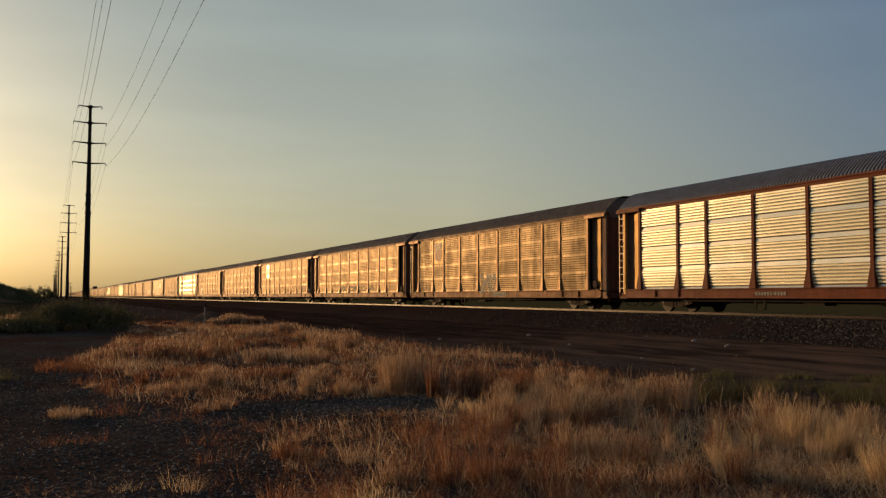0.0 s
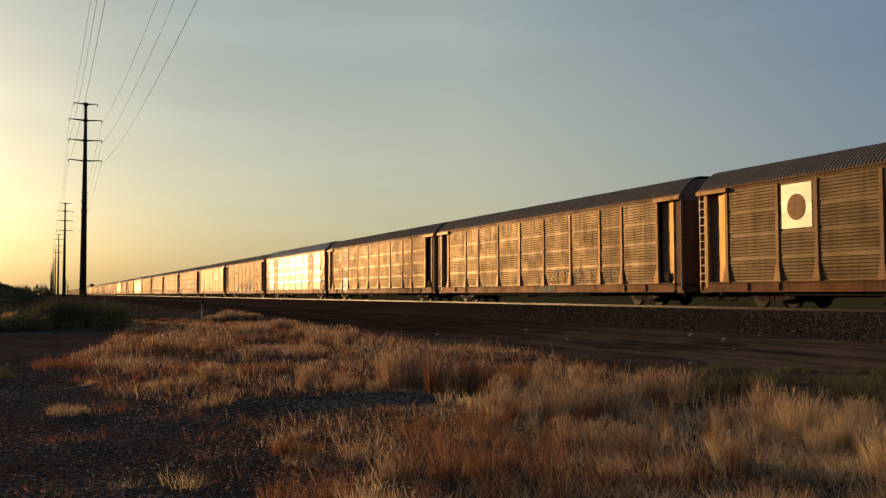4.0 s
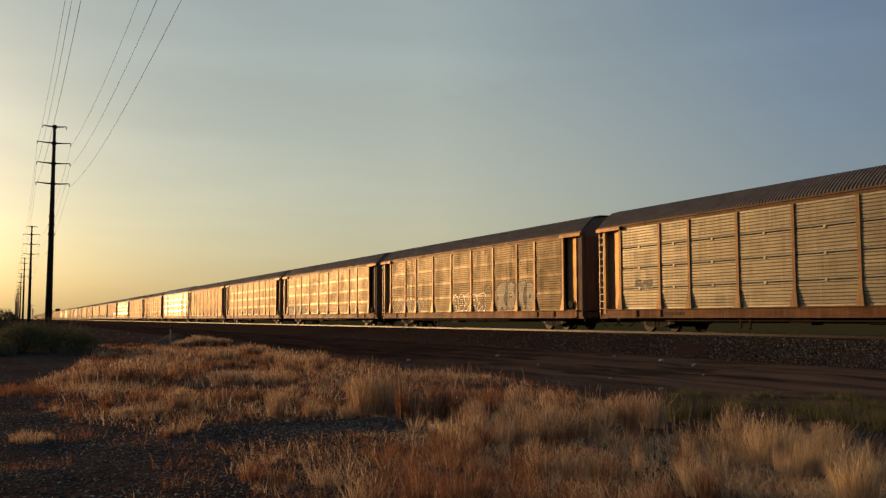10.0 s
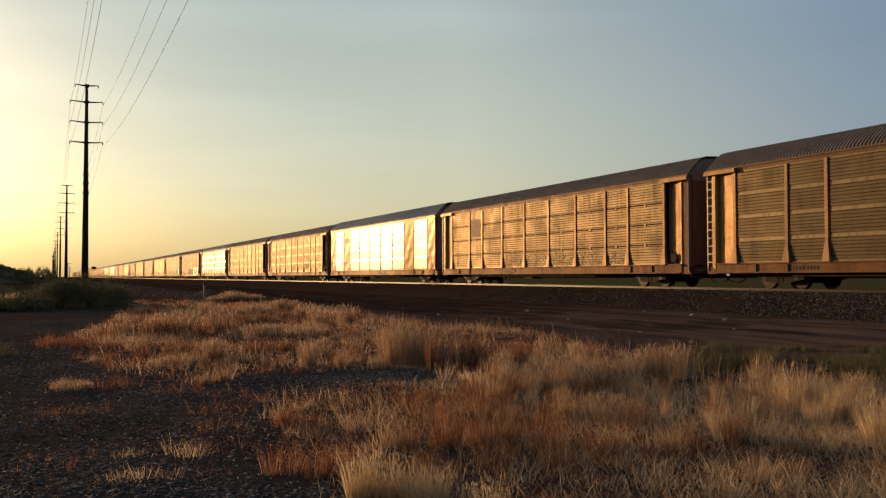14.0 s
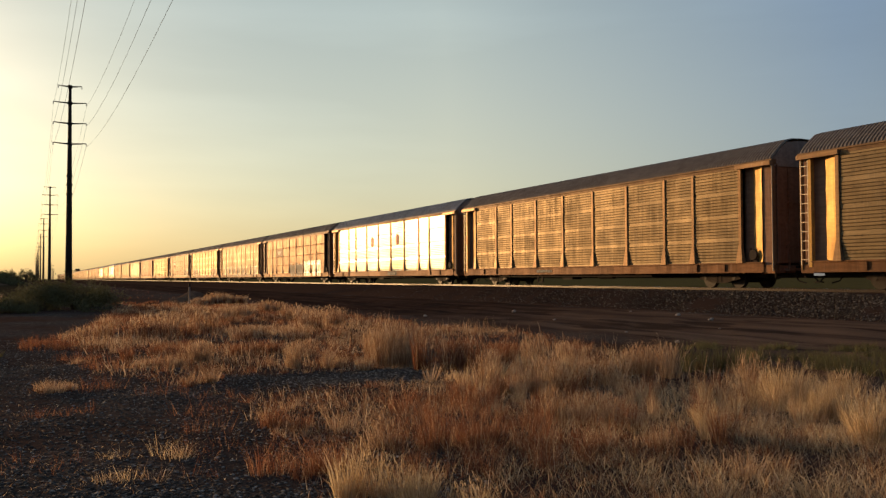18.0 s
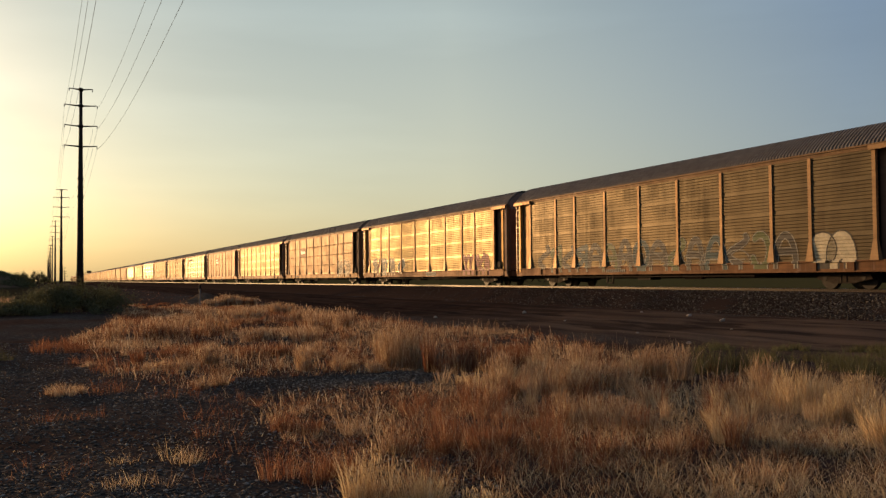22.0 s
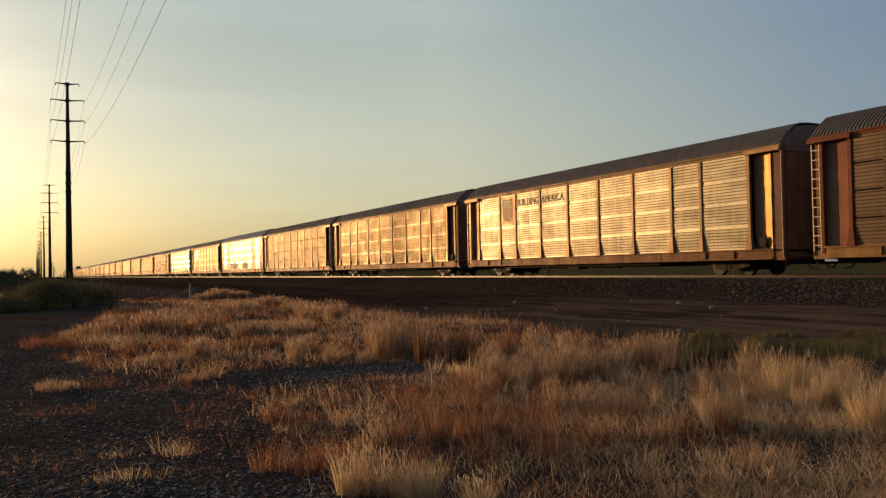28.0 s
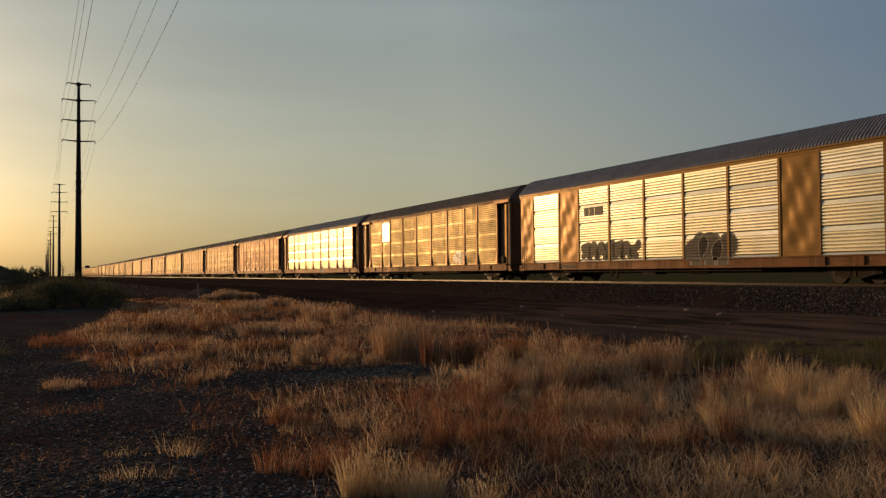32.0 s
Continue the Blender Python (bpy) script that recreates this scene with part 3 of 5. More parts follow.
def plate_mesh(w, mat):
    """A plain plate that has bulged a little between its rivets."""
    s, nx, nz, h = Shape(), 14, 28, EAVE0 - SILL1
    for a in range(nz + 1):
        for b in range(nx + 1):
            edge = min(a, nz - a, b, nx - b) / 3
            u, v = w * b / nx, h * a / nz
            d = min(1, edge) * (0.016 * math.sin(4.1 * u + 3.3 * v + w) + 0.008 * math.sin(9.0 * u - 4.0 * v) + 0.005 * math.sin(2.0 * u + 9.5 * v))
            s.v.append((-0.045 + d, -w / 2 + w * b / nx, h * a / nz))
    for a in range(nz):
        for b in range(nx):
            i = a * (nx + 1) + b
            s.f.append((i, i + nx + 1, i + nx + 2, i + 1))
    return s.mesh("side_plate", mat, True)


def post_mesh(mat, slim):
    s = Shape()
    w, d, h = (0.06, 0.075, EAVE0 - SILL1) if slim else (0.075, 0.088, EAVE0 - SILL1)
    s.loft([[(0.02, -w, 0), (0.02, w, 0), (-d, w, 0), (-d, -w, 0)], [(0.02, -w, h), (0.02, w, h), (-d, w, h), (-d, -w, h)]])
    if not slim:
        f, t = 0.23, 0.72
        s.loft([[(0.0, -f, 0), (0.0, f, 0), (-d - 0.07, f * 0.8, 0), (-d - 0.07, -f * 0.8, 0)], [(0.0, -w, t), (0.0, w, t), (-d - 0.01, w, t), (-d - 0.01, -w, t)]])
        for q in range(16):
            for e in (-1, 1):
                z = 0.85 + q * 0.18
                s.box(-0.06, 0.0, e * (w + 0.025) - 0.012, e * (w + 0.025) + 0.012, z, z + 0.05)
    return s.mesh("post", mat)


def ladder_mesh():
    s = Shape()
    for y in (-0.17, 0.17):
        s.box(-0.025, 0.025, y - 0.015, y + 0.015, 0, 3.85)
    for q in range(11):
        z = 0.2 + q * 0.345
        s.box(-0.02, 0.02, -0.17, 0.17, z - 0.012, z + 0.012)
    return s.mesh("ladder", "rung")


def truck_mesh():
    s = Shape()
    for x in (-1.0, 1.0):
        prof = [(-1.25, 0.38), (-1.15, 0.56), (-0.7, 0.60), (-0.35, 0.78), (0.35, 0.78), (0.7, 0.60), (1.15, 0.56), (1.25, 0.38), (0.75, 0.30), (0.45, 0.22), (-0.45, 0.22), (-0.75, 0.30)]
        s.loft([[(x - 0.09, y, z) for y, z in prof], [(x + 0.09, y, z) for y, z in prof]])
        for y in (-0.12, 0.12):
            s.tube([(x - 0.02, y, 0.26), (x - 0.02, y, 0.6)], 0.09, 8)
    s.box(-1.0, 1.0, -0.2, 0.2, 0.4, 0.66)
    return s.mesh("truck_frame", "steel")


def wheelset_mesh():
    s = Shape()
    for e in (-1, 1):
        s.tube([(e * 0.69, 0, 0.42), (e * 0.71, 0, 0.42), (e * 0.73, 0, 0.42), (e * 0.83, 0, 0.42)], [0.45, 0.45, 0.42, 0.415], 20)
        s.tube([(e * 0.83, 0, 0.42), (e * 1.1, 0, 0.42)], 0.1, 10)
    s.tube([(-0.7, 0, 0.42), (0.7, 0, 0.42)], 0.08, 8)
    return s.mesh("wheelset", "wheel")


def underframe_mesh(mat):
    s = Shape()
    s.box(-0.42, 0.42, -HALF, HALF, 0.42, 0.9)
    for y in (-8.2, -6.5, -3.2, 0.0, 3.2, 6.5, 8.2):
        s.box(-1.45, 1.45, y - 0.08, y + 0.08, 0.6, 0.95)
    s.box(-1.5, 1.5, -HALF + 0.1, HALF - 0.1, 0.92, 1.0)
    s.box(-1.35, -0.75, 1.0, 2.0, 0.36, 0.72)
    s.tube([(-1.2, -2.6, 0.55), (-1.2, -1.4, 0.55)], 0.17, 10)
    s.box(-1.5, -1.42, -6.0, 9.0, 0.5, 0.54)
    s.box(-1.46, -1.40, 3.9, 4.0, 0.18, 0.6).box(-1.46, -1.40, 4.4, 4.5, 0.18, 0.6).box(-1.46, -1.40, 3.9, 4.5, 0.18, 0.24)
    return s.mesh("underframe", mat)


def sill_mesh(mat):
    s = Shape()
    for e in (-1, 1):
        x0, x1 = (e * 1.50, e * 1.64)
        s.box(min(x0, x1), max(x0, x1), -HALF + 0.55, HALF - 0.55, SILL0, SILL1)
        s.box(min(e * 1.58, e * 1.70), max(e * 1.58, e * 1.70), -HALF + 0.55, HALF - 0.55, SILL1 - 0.035, SILL1 + 0.02)
        s.box(min(e * 1.58, e * 1.68), max(e * 1.58, e * 1.68), -HALF + 0.6, HALF - 0.6, SILL0 - 0.02, SILL0 + 0.03)
        for y in (-10.9, -9.2, 9.2, 10.9):
            s.box(min(e * 1.62, e * 1.70), max(e * 1.62, e * 1.70), y - 0.16, y + 0.16, SILL0 + 0.02, SILL1 - 0.05)
        for q in (-1, 1):
            s.box(min(e * 1.36, e * 1.6), max(e * 1.36, e * 1.6), q * HALF - (0.6 if q > 0 else 0), q * HALF + (0.6 if q < 0 else 0), SILL0 - 0.05, SILL1 - 0.1)
    return s.mesh("side_sill", mat)


def rail_top_mesh(mat, slim):
    s = Shape()
    end = HALF if not slim else HALF - 0.25
    for e in (-1, 1):
        x0, x1 = e * 1.45, e * 1.66
        s.box(min(x0, x1), max(x0, x1), -end, end, EAVE0, EAVE1)
        s.box(min(e * 1.6, e * 1.71), max(e * 1.6, e * 1.71), -end, end, EAVE1 - 0.05, EAVE1 + 0.012)
    return s.mesh("top_rail", mat)


def far_side_mesh(mat):
    s = Shape()
    s.box(1.52, 1.58, -11.95, 11.95, SILL1, EAVE0)
    for y in POSTS:
        s.box(1.58, 1.66, y - 0.085, y + 0.085, SILL1, EAVE0)
    return s.mesh("far_side_wall", mat)


def end_wall_mesh(flush):
    s = Shape()
    h = HALF if not flush else HALF - 0.3
    prof = [(-1.46, 0.62), (-1.46, 4.75), (1.46, 4.75), (1.46, 0.62)]
    s.loft([[(x, h - 0.30, z) for x, z in prof], [(x, h - 0.10, z) for x, z in prof]])
    for x in (-0.75, 0.0, 0.75):
        s.box(x - 0.03, x + 0.03, h - 0.11, h - 0.06, 0.8, 4.7)
    for z in (1.6, 3.35):
        s.box(-0.5, 0.9, h - 0.11, h - 0.04, z, z + 0.07)
    s.box(-1.0, 1.0, h - 0.2, h + 0.12, 0.70, 0.80)
    return s.mesh("end_door", "cap" if flush else "end")


def end_cap_mesh(mat, flush):
    s = Shape()
    h = HALF - 0.06 if not flush else HALF - 0.2
    prof = [(-1.56, 4.76), (-1.54, 5.10), (-1.32, 5.32), (-1.06, 5.55), (-0.82, 5.74), (0, 5.83), (0.82, 5.74), (1.06, 5.55), (1.32, 5.32), (1.54, 5.10), (1.56, 4.76)]
    s.loft([[(x * 1.02, h - 0.35, z + 0.03) for x, z in prof], [(x, h, z) for x, z in prof]])
    return s.mesh("end_cap", mat)


def strip_mesh(mat, w):
    s = Shape()
    n = 12
    for a in range(n + 1):
        for b in range(5):
            z0 = 0.98 + 0.03 * abs(b - 1.3) ** 1.5
            z = z0 + (EAVE0 - z0) * a / n
            s.v.append((-1.585 + 0.008 * math.sin(a * 1.7 + b) + 0.04 * b, -w / 2 + w * b / 4, z))
    for a in range(n):
        for b in range(4):
            i = a * 5 + b
            s.f.append((i, i + 5, i + 6, i + 1))
    return s.mesh("door_panel", mat, True)


def corner_mesh(mat):
    return Shape().box(-1.64, -1.52, -0.03, 0.03, 0.72, EAVE0).box(-1.64, -1.30, -0.02, 0.02, 0.72, 0.8).mesh("corner_post", mat)


def coupler_mesh():
    s = Shape().box(-0.12, 0.12, -0.66, 0.0, 0.66, 0.90).box(-0.2, 0.2, -0.66, -0.40, 0.62, 0.94)
    s.tube([(-0.5, 0.0, 0.55), (-0.5, -0.25, 0.30), (-0.45, -0.55, 0.22)], 0.03, 6)
    s.tube([(0.5, 0.0, 0.5), (0.5, -0.25, 0.28), (0.45, -0.55, 0.25)], 0.03, 6)
    s.box(-1.5, 1.5, -0.05, 0.0, 0.42, 0.5).box(-1.5, -1.44, -0.05, 0.0, 0.42, 0.9)
    return s.mesh("coupler", "steel")


# marks on the sides: cells of paint that lie on the sheet's ridges
def paint_cells(inside, y0, y1, z0, z1, dy=0.022):
    ny = max(2, int((y1 - y0) / dy))
    ys = np.linspace(y0, y1, ny + 1)
    lines = []
    prof = sheet_line(EAVE0 - SILL1)
    for (xa, a), (xb, b) in zip(prof[:-1], prof[1:]):
        k = max(1, int((b - a) / 0.02))
        for j in range(k):
            z = SILL1 + a + (b - a) * j / k
            if z0 <= z <= z1:
                lines.append((xa + (xb - xa) * j / k - 0.006, z))
    if z0 < SILL1:
        lines = [(-0.048, z0), (-0.048, SILL1 - 0.06), (-0.108, SILL1 - 0.05), (-0.108, SILL1 + 0.02)] + lines
    s, at = Shape(), {}

    def corner(a, b):
        if (a, b) not in at:
            at[a, b] = len(s.v)
            s.v.append((lines[b][0], ys[a], lines[b][1]))
        return at[a, b]

    mid = (ys[:-1] + ys[1:]) / 2
    for b in range(len(lines) - 1):
        on = inside(mid, np.full(ny, (lines[b][1] + lines[b + 1][1]) / 2))
        for a in np.nonzero(on)[0]:
            s.f.append((corner(a, b), corner(a, b + 1), corner(a + 1, b + 1), corner(a + 1, b)))
    return s


def strokes(seed, y0, y1, z0, z1, count, block=False):
    """Wild round shapes of thick bent strokes, side by side; they spell nothing."""
    r = np.random.default_rng(seed)
    letters, w, h = [], (y1 - y0) / count, z1 - z0

    def run(fn, n=9):
        pts = [fn(j / (n - 1)) for j in range(n)]
        letters[-1].extend(zip(pts[:-1], pts[1:]))

    for q in range(count):
        letters.append([])
        c, d = y0 + (q + 0.5) * w, z0 + h * r.uniform(0.44, 0.56)
        a, b = w * r.uniform(0.34, 0.46), h * r.uniform(0.40, 0.5)
        kind, t0 = r.integers(0, 5), r.uniform(-0.4, 0.4)
        if block:
            a, b, d = w * 0.3, h * 0.5, z0 + h * 0.5
            run(lambda t: (c - a, d - b + 2 * b * t), 2)
            if q % 3 != 2:
                run(lambda t: (c + a, d - b + 2 * b * t), 2)
            for e in ((1.0,), (0.2,), (1.0,))[q % 3]:
                run(lambda t: (c - a + 2 * a * t, d + b * e), 2)
            continue
        if kind == 0:
            run(lambda t: (c + a * math.cos(6.28 * t), d + b * math.sin(6.28 * t)), 13)
        elif kind == 1:
            run(lambda t: (c + a * math.cos(3.14 * t), d + b * (2 * math.sin(3.14 * t) - 1)), 10)
            run(lambda t: (c + a * (0.7 - 1.4 * t), d - b * 0.15), 3)
        elif kind == 2:
            run(lambda t: (c + a * math.cos(t0 + 0.7 + 5.0 * t), d + b * math.sin(t0 + 0.7 + 5.0 * t)), 11)
        elif kind == 3:
            run(lambda t: (c + a * math.sin(5.5 * t + t0), d - b + 2 * b * t), 11)
        else:
            run(lambda t: (c - a, d - b + 2 * b * t), 3)
            run(lambda t: (c - a + 2 * a * math.sin(3.14 * t), d + b * (1 - t)), 8)
            run(lambda t: (c + a * (t - 0.5) * 1.6, d - b * t), 4)
    return letters


def near_strokes(segs, lo, hi):
    def inside(y, z):
        d = np.full(y.shape, 9.0)
        for (ay, az), (by, bz) in segs:
            ly, lz = by - ay, bz - az
            t = np.clip(((y - ay) * ly + (z - az) * lz) / (ly * ly + lz * lz + 1e-6), 0, 1)
            d = np.minimum(d, np.hypot(y - ay - t * ly, z - az - t * lz))
        return (d >= lo) & (d < hi)
    return inside


def graffiti(car, seed, ya, yb, za, zb, fill, edge, count, thick=0.16, line=0.08, block=False):
    label = "spray-painted letter, unreadable"
    fills = fill if isinstance(fill, tuple) else (fill,)
    for q, segs in enumerate(strokes(seed, ya + thick, yb - thick, za + thick, zb - thick, count, block)):
        fill = fills[q % len(fills)]
        ys = [p[0] for s in segs for p in s]
        lo, hi = min(ys) - thick - line - 0.05, max(ys) + thick + line + 0.05
        letter = None
        if fill:
            s = paint_cells(near_strokes(segs, -1, thick), lo, hi, za, zb)
            if s.f:
                letter = child("graffiti_letter", s.mesh("graffiti_letter", fill), car, (SIDE, 0, 0), label)
        if edge:
            s = paint_cells(near_strokes(segs, thick, thick + line), lo, hi, za, min(zb + 0.1, EAVE0))
            if s.f and letter:
                child("outline", s.mesh("outline", edge), letter, (-0.002, 0, 0))
            elif s.f:
                child("graffiti_letter", s.mesh("graffiti_letter", edge), car, (SIDE - 0.002, 0, 0), label)


def prism(points, x0, x1):
    return Shape().loft([[(x0, y, z) for y, z in points], [(x1, y, z) for y, z in points]])


def blob(car, name, y, z, w, h, mat, label, power=2.0):
    pts = []
    for q in range(28):
        a = 2 * math.pi * q / 28
        c, s = math.cos(a), math.sin(a)
        pts.append((y + w / 2 * math.copysign(abs(c) ** (2 / power), c), z + h / 2 * math.copysign(abs(s) ** (2 / power), s)))
    return child(name, prism(pts, -0.066, -0.045).mesh(name, mat), car, (SIDE, 0, 0), label)


def plaque(car, name, y, z, w, h, mat, label, x=-0.052):
    s = Shape().box(x, x + 0.012, y - w / 2, y + w / 2, z - h / 2, z + h / 2)
    return child(name, s.mesh(name, mat), car, (SIDE, 0, 0), label)


def bars(car, y, z, widths, h, mat, x=-0.045, gap=0.05):
    """Lettering that cannot be read: a row of bars."""
    s, a = Shape(), y
    for w in widths:
        s.box(x - 0.006, x, a, a + w, z, z + h)
        a += w + gap
    return child("lettering", s.mesh("lettering", mat), car, (SIDE, 0, 0))


def words(car, text, y, z, size, mat, x=-0.05):
    cu = bpy.data.curves.new("lettering", "FONT")
    cu.body, cu.size, cu.extrude = text, size, 0.004
    ob = bpy.data.objects.new("lettering_curve", cu)
    scene.collection.objects.link(ob)
    me = bpy.data.meshes.new_from_object(ob.evaluated_get(bpy.context.evaluated_depsgraph_get()))
    bpy.data.objects.remove(ob)
    bpy.data.curves.remove(cu)
    me.materials.clear()
    me.materials.append(M[mat])
    c = new("lettering", me)
    c.parent = car
    c.matrix_basis = Matrix.Translation((SIDE + x, y, z)) @ Euler((radians(90), 0, radians(-90))).to_matrix().to_4x4()
    return c


def build_car(panel, trim, sill, label, flush=False, seams=False, strip="t_yellow", roof="roof", wide=False):
    roof = "roof_new" if panel == "bright" else roof
    car = tagged(new("autorack_car"), label, "railcar", "cars of the train")
    top = child("roof", cached(("roof", roof), lambda: roof_mesh(roof)), car, label="grey ribbed sheet roof")
    if flush:
        top.matrix_basis = Matrix.Translation((0, 0, 5.0)) @ Matrix.Diagonal((1, 1, 1.1, 1)) @ Matrix.Translation((0, 0, -5.0))
    child("underframe", cached("under", lambda: underframe_mesh("steel")), car)
    sill = "t_sill" if sill == "t_tan" else sill
    child("side_sill", cached(("sill", sill), lambda: sill_mesh(sill)), car)
    rail = "t_rail" if trim == "t_tan" else trim
    child("top_rail", cached(("top", rail, flush), lambda: rail_top_mesh(rail, flush)), car)
    child("far_side_wall", cached(("far", panel), lambda: far_side_mesh(panel)), car)
    for a, b in zip(POSTS[:-1], POSTS[1:]):
        w = round(b - a, 2)
        if flush and w < 2.2:
            child("side_plate", cached(("plate", w), lambda: plate_mesh(w, "plate")), car, (SIDE, (a + b) / 2, SILL1), "plain tan painted plate")
        else:
            child("side_panel", cached(("panel", w, panel, seams), lambda: panel_mesh(w, panel, seams)), car, (SIDE, (a + b) / 2, SILL1))
    for y in POSTS:
        child("post", cached(("post", trim, flush), lambda: post_mesh(trim, flush)), car, (SIDE, y, SILL1))
    for e in (-1, 1):
        turn = Matrix.Rotation(0 if e > 0 else math.pi, 4, "Z")
        d = child("end_door", cached(("end", flush), lambda: end_wall_mesh(flush)), car, label="grey folding end door" if flush else "dark brown folding end door")
        d.matrix_basis = turn
        d = child("end_cap", cached(("cap", flush), lambda: end_cap_mesh("cap", flush)), car)
        d.matrix_basis = turn
        d = child("coupler", cached("coupler", coupler_mesh), car)
        d.matrix_basis = (Matrix.Rotation(math.pi, 4, "Z") if e > 0 else Matrix()) @ Matrix.Translation((0, -HALF + 0.1, 0))
        t = child("truck", cached("truck", truck_mesh), car, (0, e * 10.06, 0))
        for a in (-0.863, 0.863):
            child("wheelset", cached("wheels", wheelset_mesh), t, (0, a, 0))
    if flush:
        for e in (-1, 1):
            child("side_plate", cached(("plate", 1.45), lambda: plate_mesh(1.45, "plate")), car, (SIDE, e * (11.95 + 0.73), SILL1), "plain tan painted plate")
            child("grab_rail", cached("grab", lambda: Shape().tube([(-0.1, 0, 0.0), (-0.1, 0, 1.3)], 0.02, 6).tube([(-0.1, 0.3, 0.0), (-0.1, 0.3, 1.3)], 0.02, 6).box(-0.11, -0.09, 0, 0.3, 0.5, 0.53).mesh("grab_rail", "rung")), car, (SIDE, e * 12.9, 0.7))
    else:
        for e in (-1, 1):
            child("end_recess", cached(("recess", e), lambda: Shape().box(-1.40, -1.36, -0.87, 0.87, 0.95, EAVE0).mesh("end_recess", "end")), car, (0, e * 12.83, 0), "shaded hollow beside the end doors")
            child("end_beam", cached(("beam", trim), lambda: Shape().box(-0.08, 0.08, -0.95, 0.95, EAVE0 - 0.04, EAVE1 - 0.06).mesh("end_beam", trim)), car, (-1.72, e * (HALF - 0.95), 0))
            child("end_beam", CACHE["beam", trim], car, (1.72, e * (HALF - 0.95), 0))
            child("corner_post", cached(("corner", trim), lambda: corner_mesh(trim)), car, (0, e * (HALF - 0.06), 0))
        if wide:
            child("door_panel", cached(("strip", "far"), lambda: strip_mesh("t_door", 1.05)), car, (-0.03, 12.52, 0), "wide tan folded door panel")
            child("door_panel", cached(("strip", "near"), lambda: strip_mesh("t_door", 0.8)), car, (0.0, -12.72, 0), "wide tan folded door panel")
        else:
            child("door_panel", cached(("strip", strip, 0.6), lambda: strip_mesh(strip, 0.62)), car, (-0.03, 12.35, 0))
            child("door_panel", cached(("strip", strip, 0.5), lambda: strip_mesh(strip, 0.60)), car, (0.0, -12.78, 0))
        child("hand_brake", cached("brake", lambda: Shape().box(-1.60, -1.46, -0.16, 0.14, 0.98, 1.22).tube([(-1.66, 0.0, 1.34), (-1.60, 0.0, 1.34)], 0.21, 10).tube([(-1.62, 0.12, 1.0), (-1.56, 0.2, 1.62)], 0.03, 6).mesh("hand_brake", "steel")), car, (0, -12.62, 0), "dark hand brake wheel and housing")
        child("corner_panel", cached("corner_panel", lambda: Shape().box(-1.54, -1.48, -0.28, 0.28, 0.8, EAVE0).box(-1.56, -1.5, -0.30, -0.26, 0.8, EAVE0).mesh("corner_panel", "end")), car, (0, -13.38, 0), "dark brown corner sheet")
        child("hand_rail", cached("hand_rail", lambda: Shape().tube([(-1.66, 0, 0.7), (-1.66, 0, 4.95)], 0.02, 6).tube([(-1.66, 0, 0.72), (-1.5, 0, 0.72)], 0.02, 6).mesh("hand_rail", "rung")), car, (0, -HALF + 0.03, 0), "thin pale vertical rod")
        child("ladder_board", cached(("board", strip), lambda: Shape().box(-1.66, -1.50, -0.09, 0.05, 0.82, EAVE0).mesh("ladder_board", strip)), car, (0, HALF - 0.48, 0), "lit upright board beside the ladder")
        child("ladder", cached("ladder", ladder_mesh), car, (-1.64, HALF - 0.25, 0.9), "galvanised side ladder")
        child("ladder", cached("ladder", ladder_mesh), car, (-1.34, -HALF + 0.35, 0.9), "galvanised side ladder")
    return car


TRAIN = []


def couple(n, car, slip=0.0):
    TRAIN.append((n, car, slip))
    return car


TAN = "dusty tan rail car carrier, ribbed sides"
GOLD = "weathered golden rail car carrier, ribbed sides"
BRIGHT = "shiny galvanised rail car carrier"
BROWN = "rust-stained brown rail car carrier"


